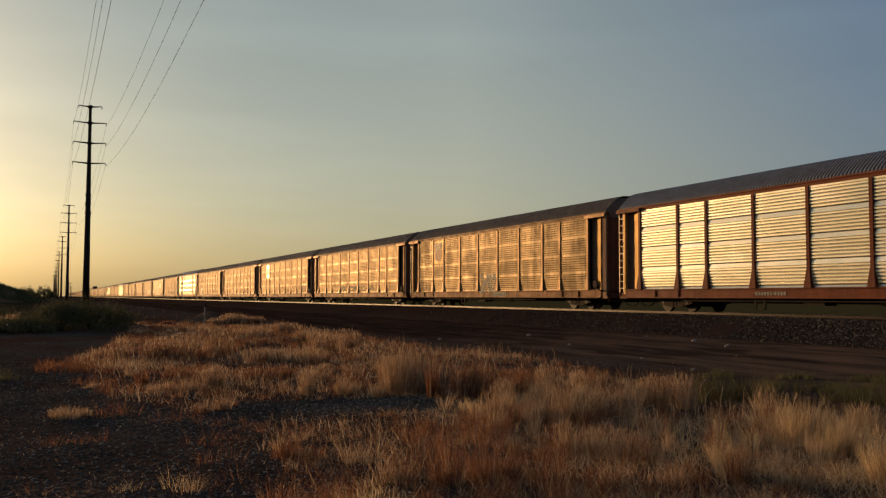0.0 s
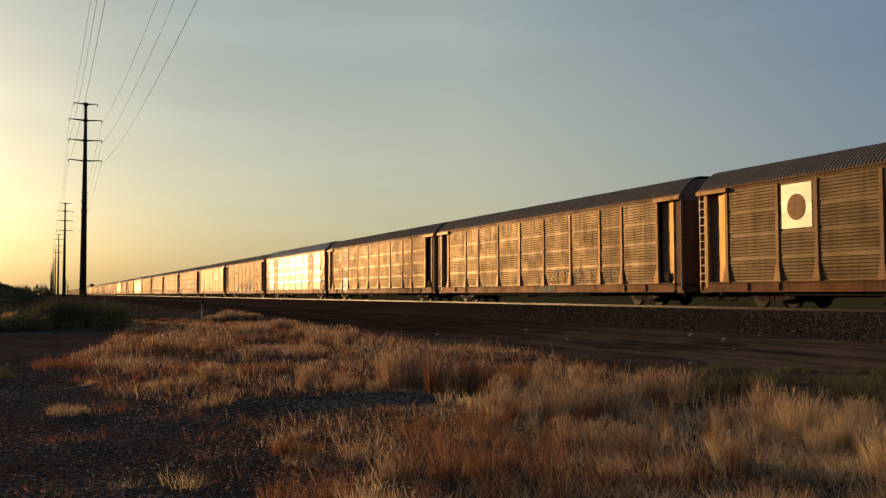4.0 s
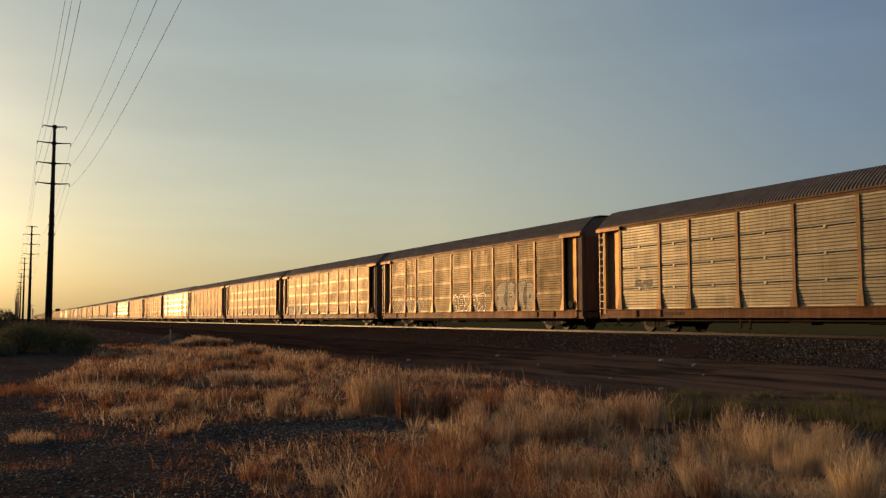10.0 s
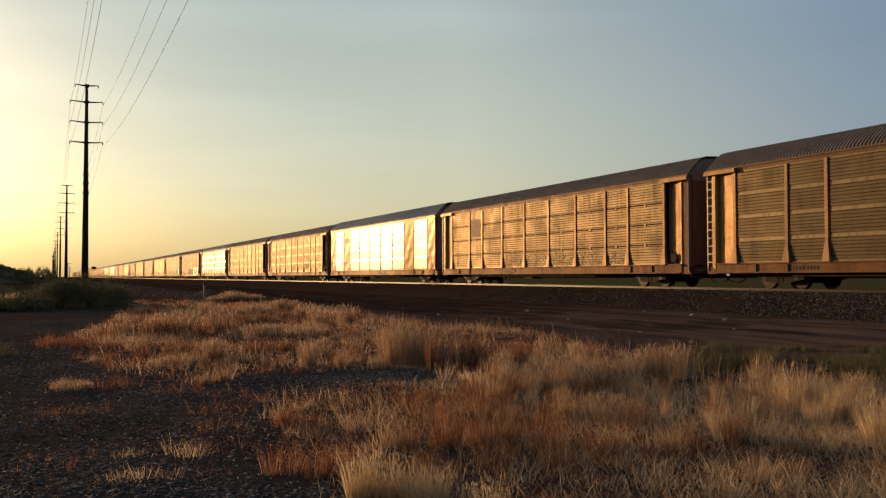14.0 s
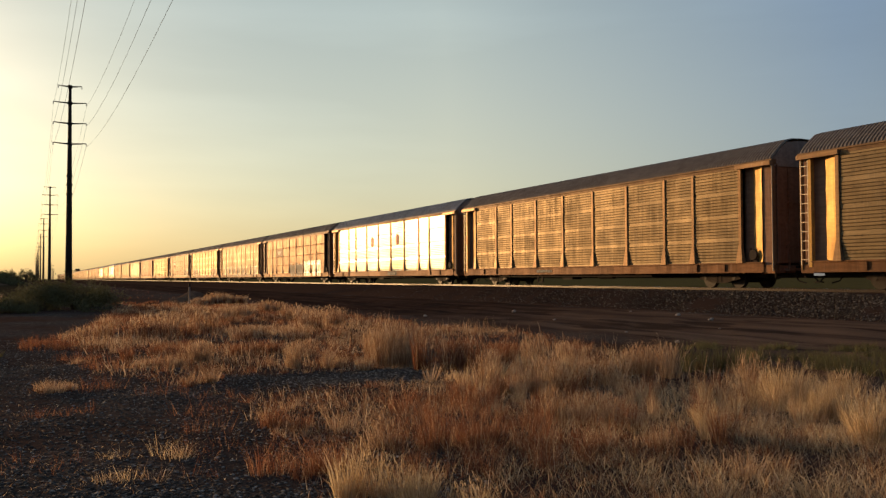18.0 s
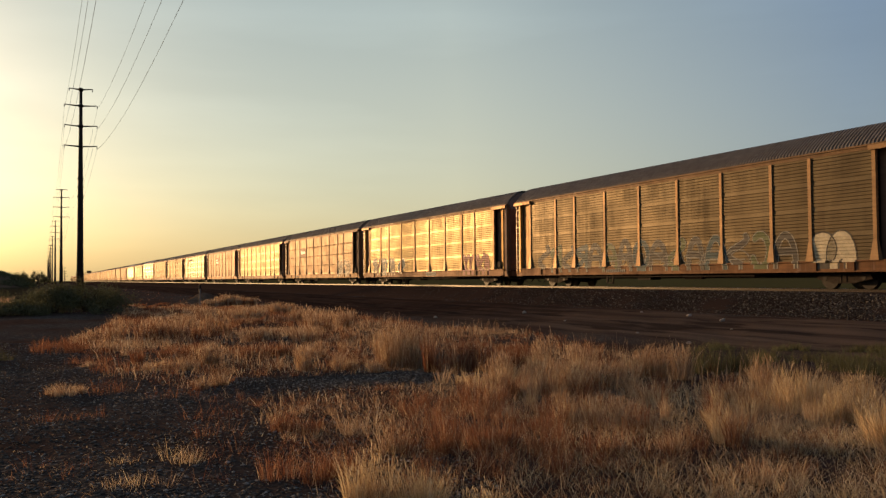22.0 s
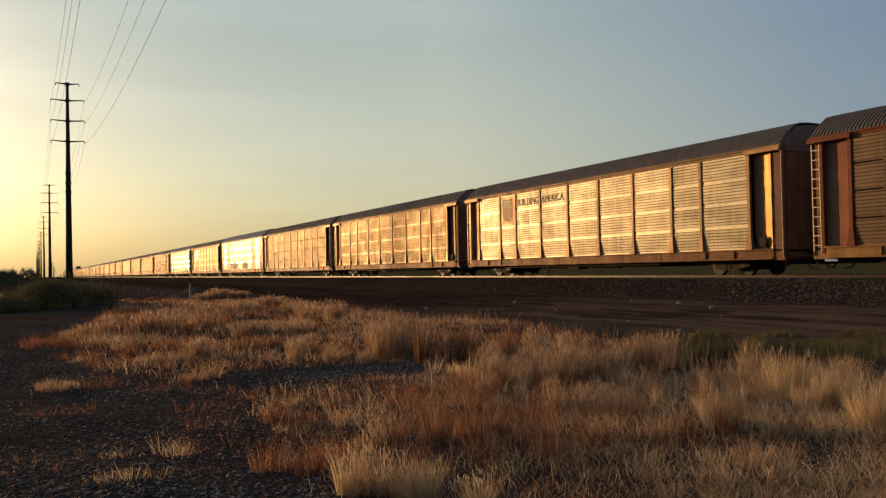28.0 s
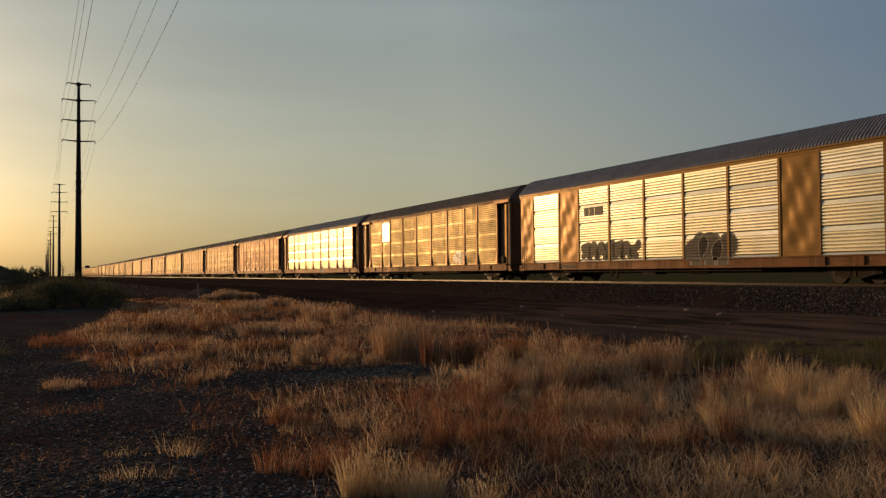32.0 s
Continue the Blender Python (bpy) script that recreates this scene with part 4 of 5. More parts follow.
def build_train():
    kinds = {
        1: ("bright", "t_oxide", "t_oxide", BRIGHT + " with red posts", {}),
        2: ("tan", "t_tan", "t_tan", TAN, {}),
        3: ("tan", "t_tan", "t_tan", TAN, {}),
        4: ("tan", "t_tan", "t_tan", TAN + " with a pale round emblem", {}),
        5: ("tan", "t_tan", "t_tan", TAN, {}),
        6: ("tan", "t_tan", "t_tan", TAN + " with a shield emblem", {}),
        7: ("bright", "plate", "t_ochre", BRIGHT + " with tan plates with red emblems", {"flush": True}),
        8: ("tan", "t_tan", "t_tan", "tan seamed covered car carrier with an ochre sign", {"seams": True, "wide": True}),
        9: ("dull", "t_tan", "t_tan", "dull silver seamed covered car carrier with a white sign", {"seams": True}),
        10: ("olive", "t_tan", "t_tan", "dark olive-brown rail car carrier with cream graffiti", {}),
        11: ("banded", "t_tan", "t_tan", TAN + " with silver graffiti", {"strip": "ochre"}),
        12: ("rusty", "t_tan", "t_tan", BROWN, {"wide": True}),
        13: ("tan", "t_tan", "t_tan", TAN, {"seams": True, "wide": True}),
        14: ("bright", "plate", "t_ochre", BRIGHT + " with tan plates", {"flush": True}),
        15: ("tan", "t_tan", "t_tan", TAN, {}),
        16: ("tan", "t_tan", "t_tan", TAN, {}),
        17: ("bright", "t_tan", "t_tan", BRIGHT + " with two round red emblems", {}),
        18: ("brown", "t_brown", "t_ochre", BROWN + " with white block graffiti", {"seams": True, "strip": "t_brown"}),
        19: ("olive", "t_tan", "t_tan", "dark olive-brown rail car carrier with faded graffiti", {"wide": True}),
        20: ("gold", "t_tan", "t_tan", GOLD + " with pink graffiti", {}),
        21: ("drab", "t_brown", "t_ochre", BROWN + " with a red sign", {"seams": True, "strip": "t_brown"}),
        22: ("gold", "t_tan", "t_tan", GOLD, {}),
        23: ("drab", "t_oxide", "t_ochre", BROWN + " with oxide red posts", {"seams": True, "strip": "t_oxide"}),
        24: ("dull", "t_tan", "t_tan", "dull silver rail car carrier with a shield emblem", {}),
        25: ("tan", "t_tan", "t_tan", TAN, {}),
        26: ("tan", "t_tan", "t_tan", TAN + " with long outlined graffiti", {"seams": True, "strip": "ochre"}),
        27: ("bright", "plate", "t_sill", BRIGHT + " with grey graffiti on tan plates", {"flush": True}),
        28: ("gold", "t_tan", "t_tan", GOLD, {}),
        29: ("bright", "t_tan", "t_tan", BRIGHT, {}),
        30: ("brown", "t_tan", "t_tan", BROWN, {}),
    }
    cycle = ["gold", "tan", "tan", "gold", "brown", "tan", "bright", "gold"]
    slip = {1: 0.4, 2: 0.3, 3: 0.1, 6: -0.4, 7: -0.4, 8: -0.5, 9: -0.25, 12: 0.0, 14: -0.1, 15: -0.15, 23: -0.3, 24: -0.1, 25: 0.1, 27: -0.15, 28: -0.3}
    cars = {}
    for n in range(0, 58):
        if n in kinds:
            p, t, s, lab, kw = kinds[n]
        else:
            p = cycle[(n * 5 + n // 3) % 8]
            t, s, kw = "t_tan", "t_tan", {}
            lab = {"gold": GOLD, "tan": TAN, "bright": BRIGHT, "brown": BROWN}[p]
        cars[n] = couple(n, build_car(p, t, s, lab, **kw), slip.get(n, 0.0))
        r = np.random.default_rng(100 + n)
        if n % 3 == 2:
            plaque(cars[n], "number_plate", 8.3 - 5.0 * (n % 3), SILL0 + 0.19, 1.9, 0.3, "black", "black plate with unreadable white lettering")
        bars(cars[n], 7.6 - 5.0 * (n % 3), SILL0 + 0.1, [0.11] * 4 + [0.02] + [0.11] * 6, 0.14, "silver" if n % 3 else "black", -0.054)
    # emblems, signs and graffiti; y runs from the near end (-) to the far end (+)
    c = cars
    plaque(c[2], "emblem_sheet", 8.12, 3.9, 1.55, 1.7, "t_yellow", "pale orange sheet")
    shield(c[2], 8.12, 3.95)
    graffiti(c[2], 2, -1.3, 1.2, 0.85, 2.2, "silver", "cream", 4, 0.07, 0.05)
    plaque(c[4], "emblem_sheet", 8.12, 3.9, 1.5, 1.7, "bright", "white sheet with a faded round emblem")
    blob(c[4], "emblem", 8.12, 3.85, 0.9, 1.0, "t_tan", "faded orange round emblem")
    graffiti(c[4], 4, -11.5, -6.0, 1.1, 2.0, "silver", None, 6, 0.04)
    plaque(c[6], "emblem_sheet", 8.12, 3.9, 1.65, 1.75, "t_tan", "tan sheet with a shield emblem")
    shield(c[6], 8.12, 3.95)
    graffiti(c[6], 61, 7.25, 8.75, 0.72, 2.1, "white", None, 2, 0.28, 0.05)
    for y in (8.0, -8.24):
        blob(c[7], "emblem_border", y, 4.06, 1.62, 1.78, "cream", "pale octagonal emblem border", 4)
        ob = blob(c[7], "emblem", y, 4.06, 1.46, 1.62, "red", "red octagonal emblem", 4)
        ob.matrix_basis = Matrix.Translation((SIDE - 0.006, 0, 0))
        bars(c[7], y - 0.45, 4.29, [0.2, 0.15, 0.4], 0.16, "cream", -0.075)
        bars(c[7], y - 0.45, 3.99, [0.2, 0.15, 0.25], 0.16, "cream", -0.075)
        bars(c[7], y - 0.45, 3.69, [0.2, 0.15, 0.45], 0.16, "cream", -0.075)
    plaque(c[8], "sign", 5.6, 3.6, 2.5, 1.0, "ochre", "ochre sign with dark block lettering")
    bars(c[8], 4.65, 3.36, [0.5, 0.5, 0.6], 0.5, "t_brown", -0.056, 0.12)
    graffiti(c[8], 81, -0.5, 4.0, 1.1, 2.2, None, "silver", 5, 0.1, 0.06)
    graffiti(c[8], 82, -6.3, -1.6, 0.95, 2.4, ("char", "maroon", "green", "maroon"), "silver", 4, 0.19, 0.045)
    graffiti(c[8], 83, -0.9, 1.4, 1.1, 2.2, None, "silver", 3, 0.12, 0.04)
    plaque(c[9], "sign", -5.72, 3.41, 2.72, 0.92, "white", "white sign with dark slanted lettering")
    bars(c[9], -6.75, 3.45, [0.36, 0.36, 0.36, 0.36], 0.26, "char", -0.056, 0.1)
    bars(c[9], -6.9, 3.28, [2.4], 0.07, "char", -0.056)
    graffiti(c[9], 91, 9.6, 11.0, 1.9, 2.4, "silver", None, 2, 0.06)
    graffiti(c[10], 12, 5.8, 11.5, 1.08, 2.0, "cream", None, 8, 0.07)
    graffiti(c[10], 13, -3.3, 1.4, 1.05, 2.15, None, "white", 5, 0.14, 0.05)
    graffiti(c[10], 43, -4.2, -3.0, 1.9, 2.7, None, "silver", 1, 0.08, 0.04)
    graffiti(c[10], 44, -9.4, -4.5, 1.08, 2.75, "cream", "char", 4, 0.3, 0.05)
    graffiti(c[11], 45, 9.3, 11.6, 1.55, 2.1, "char", "cream", 4, 0.09, 0.045)
    graffiti(c[11], 46, 9.3, 11.6, 1.06, 1.55, "char", "cream", 4, 0.09, 0.045)
    graffiti(c[11], 47, 5.3, 8.9, 1.0, 2.0, "char", "cream", 4, 0.16, 0.05)
    graffiti(c[12], 15, -4.0, 4.0, 1.1, 1.9, "silver", None, 9, 0.06)
    plaque(c[13], "emblem_sheet", 8.12, 3.7, 1.4, 1.2, "rust", "rusty sheet")
    bars(c[14], 7.55, 3.75, [0.08, 0.28, 0.28, 0.28, 0.08], 0.36, "char", -0.085, 0.06)
    graffiti(c[15], 16, -7.0, -4.8, 1.4, 2.0, "silver", None, 5, 0.07)
    for y in (2.87, -2.87):
        blob(c[17], "emblem", y, 3.5, 0.66, 0.86, "red", "dark red round emblem", 3)
        bars(c[17], y - 0.2, 3.45, [0.4], 0.06, "pink", -0.068)
        bars(c[17], y - 0.2, 3.62, [0.4], 0.06, "pink", -0.068)
    graffiti(c[18], 18, -10.9, -4.5, 0.72, 2.3, "white", None, 5, 0.22, 0.08, True)
    plaque(c[18], "sign", 5.72, 3.41, 2.72, 0.9, "rust", "faded red sign with pale slanted lettering")
    for q in range(5):
        blob(c[18], "lettering", 6.3 - 0.3 * q, 3.42, 0.2, 0.34 if q < 3 else 0.26, "cream", "pale letter shape", 3)
    graffiti(c[18], 19, -4.1, 1.3, 0.72, 2.15, "silver", "char", 4, 0.3, 0.04)
    graffiti(c[19], 20, -8.6, 11.2, 0.78, 2.35, ("char", "green", "char", "teal"), "silver", 15, 0.12, 0.04)
    graffiti(c[19], 32, -6.0, 4.0, 1.08, 1.6, None, "silver", 7, 0.10, 0.04)
    graffiti(c[19], 21, -11.2, -8.9, 0.75, 2.1, "cream", "char", 2, 0.3, 0.05)
    graffiti(c[20], 22, -11.4, -7.0, 0.72, 2.15, "pink", "rust", 6, 0.12, 0.05)
    graffiti(c[20], 23, 3.4, 5.2, 0.9, 2.1, "teal", "white", 1, 0.3, 0.05)
    graffiti(c[20], 26, 5.6, 11.2, 0.78, 2.3, ("char", "char", "teal", "char", "maroon"), "cream", 6, 0.17, 0.05)
    plaque(c[21], "sign", 5.72, 3.41, 2.72, 0.92, "t_oxide", "red sign with white slanted lettering")
    for q in range(5):
        blob(c[21], "lettering", 6.3 - 0.3 * q, 3.42, 0.2, 0.34 if q < 3 else 0.26, "white", "white letter shape", 3)
    graffiti(c[21], 24, -11.2, -6.8, 0.75, 2.35, "char", "cream", 5, 0.15, 0.07)
    bars(c[22], -2.0, 3.5, [0.4] * 8, 0.35, "rust", -0.04, 0.2)
    plaque(c[23], "sign", -1.43 + 4.3, 3.55, 2.7, 1.2, "t_oxide", "oxide red sign with white stripes and a wheel emblem")
    bars(c[23], 2.75, 3.65, [0.16] * 6, 0.2, "white", -0.058, 0.05)
    bars(c[23], 2.0, 3.38, [2.1], 0.08, "white", -0.058)
    bars(c[23], 2.0, 3.22, [2.1], 0.08, "white", -0.058)
    plaque(c[24], "emblem_sheet", 8.12, 3.95, 1.6, 1.65, "t_tan", "tan sheet with a shield emblem")
    shield(c[24], 8.12, 3.98)
    words(c[24], "BUILDING", 6.95, 4.12, 0.56, "black", -0.058)
    words(c[24], "AMERICA", 4.15, 4.12, 0.56, "black", -0.058)
    plaque(c[26], "emblem_sheet", 8.12, 3.85, 1.78, 1.9, "ochre", "ochre sheet with faded upright bars")
    bars(c[26], 7.5, 3.35, [0.1] * 6, 0.65, "t_tan", -0.056, 0.12)
    graffiti(c[26], 27, -9.0, 11.4, 0.75, 2.6, None, "cream", 13, 0.24, 0.06)
    plaque(c[28], "emblem_sheet", 8.12, 3.9, 1.5, 1.5, "bright", "pale yellow sheet")
    graffiti(c[28], 28, -7.5, -5.2, 1.1, 2.0, "white", None, 3, 0.2)
    bars(c[27], 4.85, 3.4, [0.7, 0.4, 0.4], 0.45, "black", -0.056, 0.1)
    graffiti(c[27], 29, 1.6, 7.0, 1.08, 2.1, "char", None, 7, 0.2)
    graffiti(c[27], 30, -4.9, -1.4, 0.75, 2.15, "char", "silver", 3, 0.42, 0.05)
    graffiti(c[30], 31, -8.0, 9.0, 1.1, 3.6, None, "rust", 14, 0.2, 0.08)
    graffiti(c[3], 33, -6.0, 6.0, 1.1, 1.7, "silver", None, 10, 0.05)
    graffiti(c[5], 35, -9.0, -2.0, 1.1, 1.9, None, "silver", 8, 0.1, 0.04)
    graffiti(c[13], 37, -9.0, 3.0, 1.1, 1.8, None, "silver", 12, 0.1, 0.04)


def shield(car, y, z):
    def edge(u):
        return z - 0.72 + 0.25 * abs(u) ** 2.5
    us = [-1 + 2 * q / 12 for q in range(13)]
    outline = [(y + 0.6 * u, edge(u)) for u in us] + [(y + 0.66, z + 0.5), (y + 0.55, z + 0.7), (y, z + 0.64), (y - 0.55, z + 0.7), (y - 0.66, z + 0.5)]
    em = child("emblem", prism(outline, -0.062, -0.05).mesh("emblem", "ochre"), car, (SIDE, 0, 0), "faded shield emblem")
    for q in range(6):
        a = -0.83 + q * 0.33
        pts = [(y + 0.6 * a - 0.05, edge(a) + 0.04), (y + 0.6 * a + 0.05, edge(a) + 0.04), (y + 0.6 * a + 0.05, z + 0.14), (y + 0.6 * a - 0.05, z + 0.14)]
        child("stripe", prism(pts, -0.068, -0.06).mesh("stripe", "red"), em)
    top = [(y - 0.58, z + 0.2), (y + 0.58, z + 0.2), (y + 0.6, z + 0.5), (y + 0.52, z + 0.64), (y, z + 0.58), (y - 0.52, z + 0.64), (y - 0.6, z + 0.5)]
    head = child("emblem_head", prism(top, -0.068, -0.06).mesh("emblem_head", "navy"), em)
    s = Shape()
    for b, w in ((z + 0.42, 0.85), (z + 0.25, 0.95)):
        s.box(-0.073, -0.066, y - w / 2, y + w / 2, b, b + 0.11)
    child("lettering", s.mesh("lettering", "ochre"), em)


build_train()

# ---- power line ----
POLE_X, POLE_Y, POLE_STEP = 3.9, 123.0, 138.0
ARMS = ((26.0, 1.38), (23.9, 1.95), (21.3, 1.95), (18.7, 1.95))


def build_pole(first):
    pole = tagged(new("transmission_pole"), "tall tapered weathering-steel pole with four pairs of arms", "utility pole", "poles of the power line")
    s = Shape().tube([(0, 0, -0.3), (0, 0, 6), (0, 0, 12.4), (0, 0, 20), (0, 0, 26.1)], [0.44, 0.39, 0.33, 0.24, 0.17], 12)
    child("shaft", s.mesh("shaft", "pole", True), pole)
    for z in (12.3, 13.5, 14.6):
        child("collar", cached(("collar", z), lambda: Shape().tube([(0, 0, z - 0.12), (0, 0, z + 0.12)], 0.40 - 0.012 * (z - 12), 12).mesh("collar", "pole")), pole)
    for z, w in ARMS:
        child("bracket", cached(("hub", z), lambda: Shape().tube([(0, 0, z - 0.22), (0, 0, z), (0, 0, z + 0.2)], [0.24, 0.36, 0.24], 10).mesh("bracket", "pole")), pole)
        for e in (-1, 1):
            pts = [(e * 0.1, 0, z), (e * w * 0.5, 0, z + 0.04), (e * w, 0, z + 0.12)]
            a = child("crossarm", cached(("arm", z, e), lambda: Shape().tube(pts, [0.11, 0.085, 0.055], 8).mesh("crossarm", "pole")), pole)
            child("insulator", cached(("ins", z, e), lambda: insulator(e * w, z + 0.1)), a)
    return pole


def insulator(x, z):
    s = Shape()
    pts, rad = [], []
    for q in range(4):
        pts += [(x, 0, z - 0.09 * q), (x, 0, z - 0.09 * q - 0.05)]
        rad += [0.035, 0.075]
    return s.tube(pts, rad, 8).mesh("insulator", "ceramic")


def build_line():
    first = build_pole(True)
    first.matrix_basis = pose(POLE_X, POLE_Y, 0)
    for k in (-1, 1, 2, 3, 4, 5, 6, 7, 8):
        copy_thing(first, pose(POLE_X - 0.35 * k, POLE_Y + POLE_STEP * k, 0))
    for k in (-1, 0, 1, 2):
        ya, yb = POLE_Y + POLE_STEP * k, POLE_Y + POLE_STEP * (k + 1)
        for z, w in ARMS[1:]:
            for e in (-1, 1):
                pts = []
                for q in range(31):
                    u = q / 30
                    pts.append((POLE_X - 0.35 * (k + u) + e * w, ya + (yb - ya) * u, z - 0.3 - 3.2 * 4 * u * (1 - u)))
                tagged(new("power_line_wire", Shape().tube(pts, 0.012, 5).mesh("power_line_wire", "wire")), "thin sagging aluminium power line wire", "wire", "wires of the power line")


build_line()

# ---- plants ----
STRIPES = np.array([(0, 1, 2), (1, 3, 2), (2, 3, 4)])


def blades(x, y, h, w, lean, curl, z=None, a=None):
    """One narrow bent leaf a root: five corners and three triangles each."""
    n = len(x)
    a = rng.random(n) * 6.283 if a is None else a
    face = rng.random(n) * 6.283
    z = ground_z(x, y) - 0.02 if z is None else z
    dx, dy = np.cos(a), np.sin(a)
    fx, fy = np.cos(face) * w / 2, np.sin(face) * w / 2
    mid = h * 0.55
    mx, my = x + dx * lean * mid, y + dy * lean * mid
    tx, ty = x + dx * (lean * h + curl * h), y + dy * (lean * h + curl * h)
    V = np.empty((n, 5, 3))
    V[:, 0] = np.stack([x - fx, y - fy, z], 1)
    V[:, 1] = np.stack([x + fx, y + fy, z], 1)
    V[:, 2] = np.stack([mx - fx * 0.8, my - fy * 0.8, z + mid], 1)
    V[:, 3] = np.stack([mx + fx * 0.8, my + fy * 0.8, z + mid], 1)
    V[:, 4] = np.stack([tx, ty, z + h * (1 - 0.25 * np.abs(curl))], 1)
    return V.reshape(-1, 3), (STRIPES[None] + 5 * np.arange(n)[:, None, None]).reshape(-1, 3)


def joined(parts):
    V, F, k = [], [], 0
    for v, f in parts:
        V.append(v)
        F.append(f + k)
        k += len(v)
    return np.concatenate(V), np.concatenate(F)


def tussock(cx, cy, r, h, n, w, fan=0.5):
    """One bunch: stems that rise from a narrow foot and lean outwards."""
    q, a = np.sqrt(rng.random(n)), rng.random(n) * 6.283
    x, y = cx + 0.5 * r * q * np.cos(a), cy + 0.5 * r * q * np.sin(a)
    hh = h * (0.3 + 0.8 * rng.random(n)) * np.where(rng.random(n) < 0.05, 1.2, 1.0)
    lean = fan * (0.75 * q + 0.4 * rng.random(n)) * np.minimum(1, r / (0.5 * h))
    return blades(x, y, hh, w * (0.6 + 0.8 * rng.random(n)), lean, 0.3 * rng.random(n) ** 2, None, a + rng.normal(size=n) * 0.5)


def bunch(cx, cy, r, h, n, w, fan=0.5):
    """A patch of bunches of uneven height, side by side."""
    k = max(2, round((r / 0.085) ** 1.35)) if cy < 20 else max(3, round((r / 0.13) ** 1.35))
    out = []
    for q in range(k):
        u, a = math.sqrt(rng.random()) * (0.8 if k > 1 else 0.0), rng.random() * 6.283
        size = (0.12 + 0.12 * rng.random()) * (1.0 if cy < 20 else 1.6)
        out.append(tussock(cx + r * u * math.cos(a), cy + 1.1 * r * u * math.sin(a), size, h * (0.62 + 0.5 * rng.random()), n, w, fan))
    return joined(out)


def plumes(cx, cy, r, h, n, w):
    """Short soft heads at the tips of tall stems."""
    q, a = np.sqrt(rng.random(n)) * r, rng.random(n) * 6.283
    x, y = cx + q * np.cos(a), cy + q * np.sin(a)
    z = ground_z(x, y) + h * (0.5 + 0.4 * rng.random(n)) * (1 - 0.3 * (q / r) ** 2)
    return blades(x, y, h * (0.10 + 0.12 * rng.random(n)), w * (1 + rng.random(n)), 0.5 * rng.random(n), 0.3 * rng.random(n), z)


# x, y, spread, height of the patches that stand out
STRAW_FAR = ((0.91, 26.62, 0.23, 0.22), (1.45, 26.07, 0.38, 0.43), (1.83, 26.39, 0.23, 0.65), (2.69, 25.41, 0.46, 0.70), (3.48, 25.24, 0.46, 0.67), (4.54, 26.62, 0.57, 0.74),
             (7.49, 36.70, 0.80, 0.60), (10.16, 42.00, 0.80, 0.53), (9.00, 33.61, 0.54, 0.65), (5.21, 24.06, 0.68, 0.39), (6.42, 23.41, 0.53, 0.42), (7.43, 23.12, 0.45, 0.42),
             (7.74, 22.21, 0.29, 0.44), (7.55, 26.55, 0.51, 0.79), (8.69, 27.65, 0.45, 0.76), (1.75, 20.92, 0.16, 0.20), (4.23, 32.09, 0.58, 0.47), (6.24, 38.64, 0.71, 0.47))
STRAW_MID = ((0.73, 18.51, 0.27, 0.15), (1.77, 16.69, 0.30, 0.26), (2.28, 16.54, 0.30, 0.30), (2.86, 17.68, 0.27, 0.43), (2.16, 13.65, 0.12, 0.28), (2.44, 13.83, 0.10, 0.31),
             (4.21, 15.56, 0.18, 0.52), (5.20, 18.16, 0.15, 0.40), (4.76, 15.50, 0.14, 0.36), (5.12, 15.55, 0.20, 0.35), (5.19, 14.74, 0.21, 0.35), (5.94, 15.48, 0.47, 0.87),
             (5.90, 16.12, 0.21, 0.64), (6.15, 15.03, 0.25, 0.71), (5.85, 11.37, 0.18, 0.61), (8.27, 14.29, 0.21, 0.58), (8.25, 13.18, 0.17, 0.56))
STRAW_NEAR = ((6.39, 10.96, 0.35, 0.52), (7.39, 11.19, 0.25, 0.43), (7.72, 11.03, 0.21, 0.41), (5.21, 8.63, 0.12, 0.45), (5.42, 8.39, 0.15, 0.37), (5.55, 8.04, 0.15, 0.37),
              (5.61, 7.63, 0.16, 0.36), (5.24, 6.77, 0.10, 0.29), (8.98, 12.11, 0.26, 0.55), (9.06, 11.52, 0.20, 0.59), (8.61, 9.20, 0.18, 0.66), (3.01, 9.20, 0.12, 0.28),
              (2.90, 7.78, 0.14, 0.38), (5.06, 5.48, 0.11, 0.26), (0.26, 14.01, 0.32, 0.21))
PALE = ((8.23, 8.35, 0.17, 0.63), (8.46, 8.13, 0.17, 0.57), (8.05, 7.37, 0.19, 0.46), (7.03, 6.09, 0.16, 0.55), (7.08, 5.91, 0.10, 0.57), (2.16, 6.22, 0.14, 0.43),
        (2.31, 5.92, 0.16, 0.38), (2.48, 5.67, 0.13, 0.37), (2.74, 5.63, 0.12, 0.27), (6.37, 7.45, 0.10, 0.35), (9.77, 8.75, 0.15, 0.37))
WEED_FAR = ((2.44, 25.04, 0.45, 0.60), (3.11, 24.68, 0.45, 0.63), (6.72, 32.92, 0.51, 0.33), (8.05, 34.15, 0.43, 0.30), (3.96, 18.81, 0.41, 0.40),
            (4.55, 18.81, 0.30, 0.36), (1.68, 18.29, 0.16, 0.33), (2.54, 19.24, 0.46, 0.30), (2.69, 15.49, 0.19, 0.19),
            (5.28, 16.44, 0.38, 0.36), (6.71, 13.97, 0.34, 0.70), (7.22, 13.71, 0.29, 0.68), (8.23, 14.93, 0.27, 0.53), (9.26, 14.40, 0.21, 0.53))
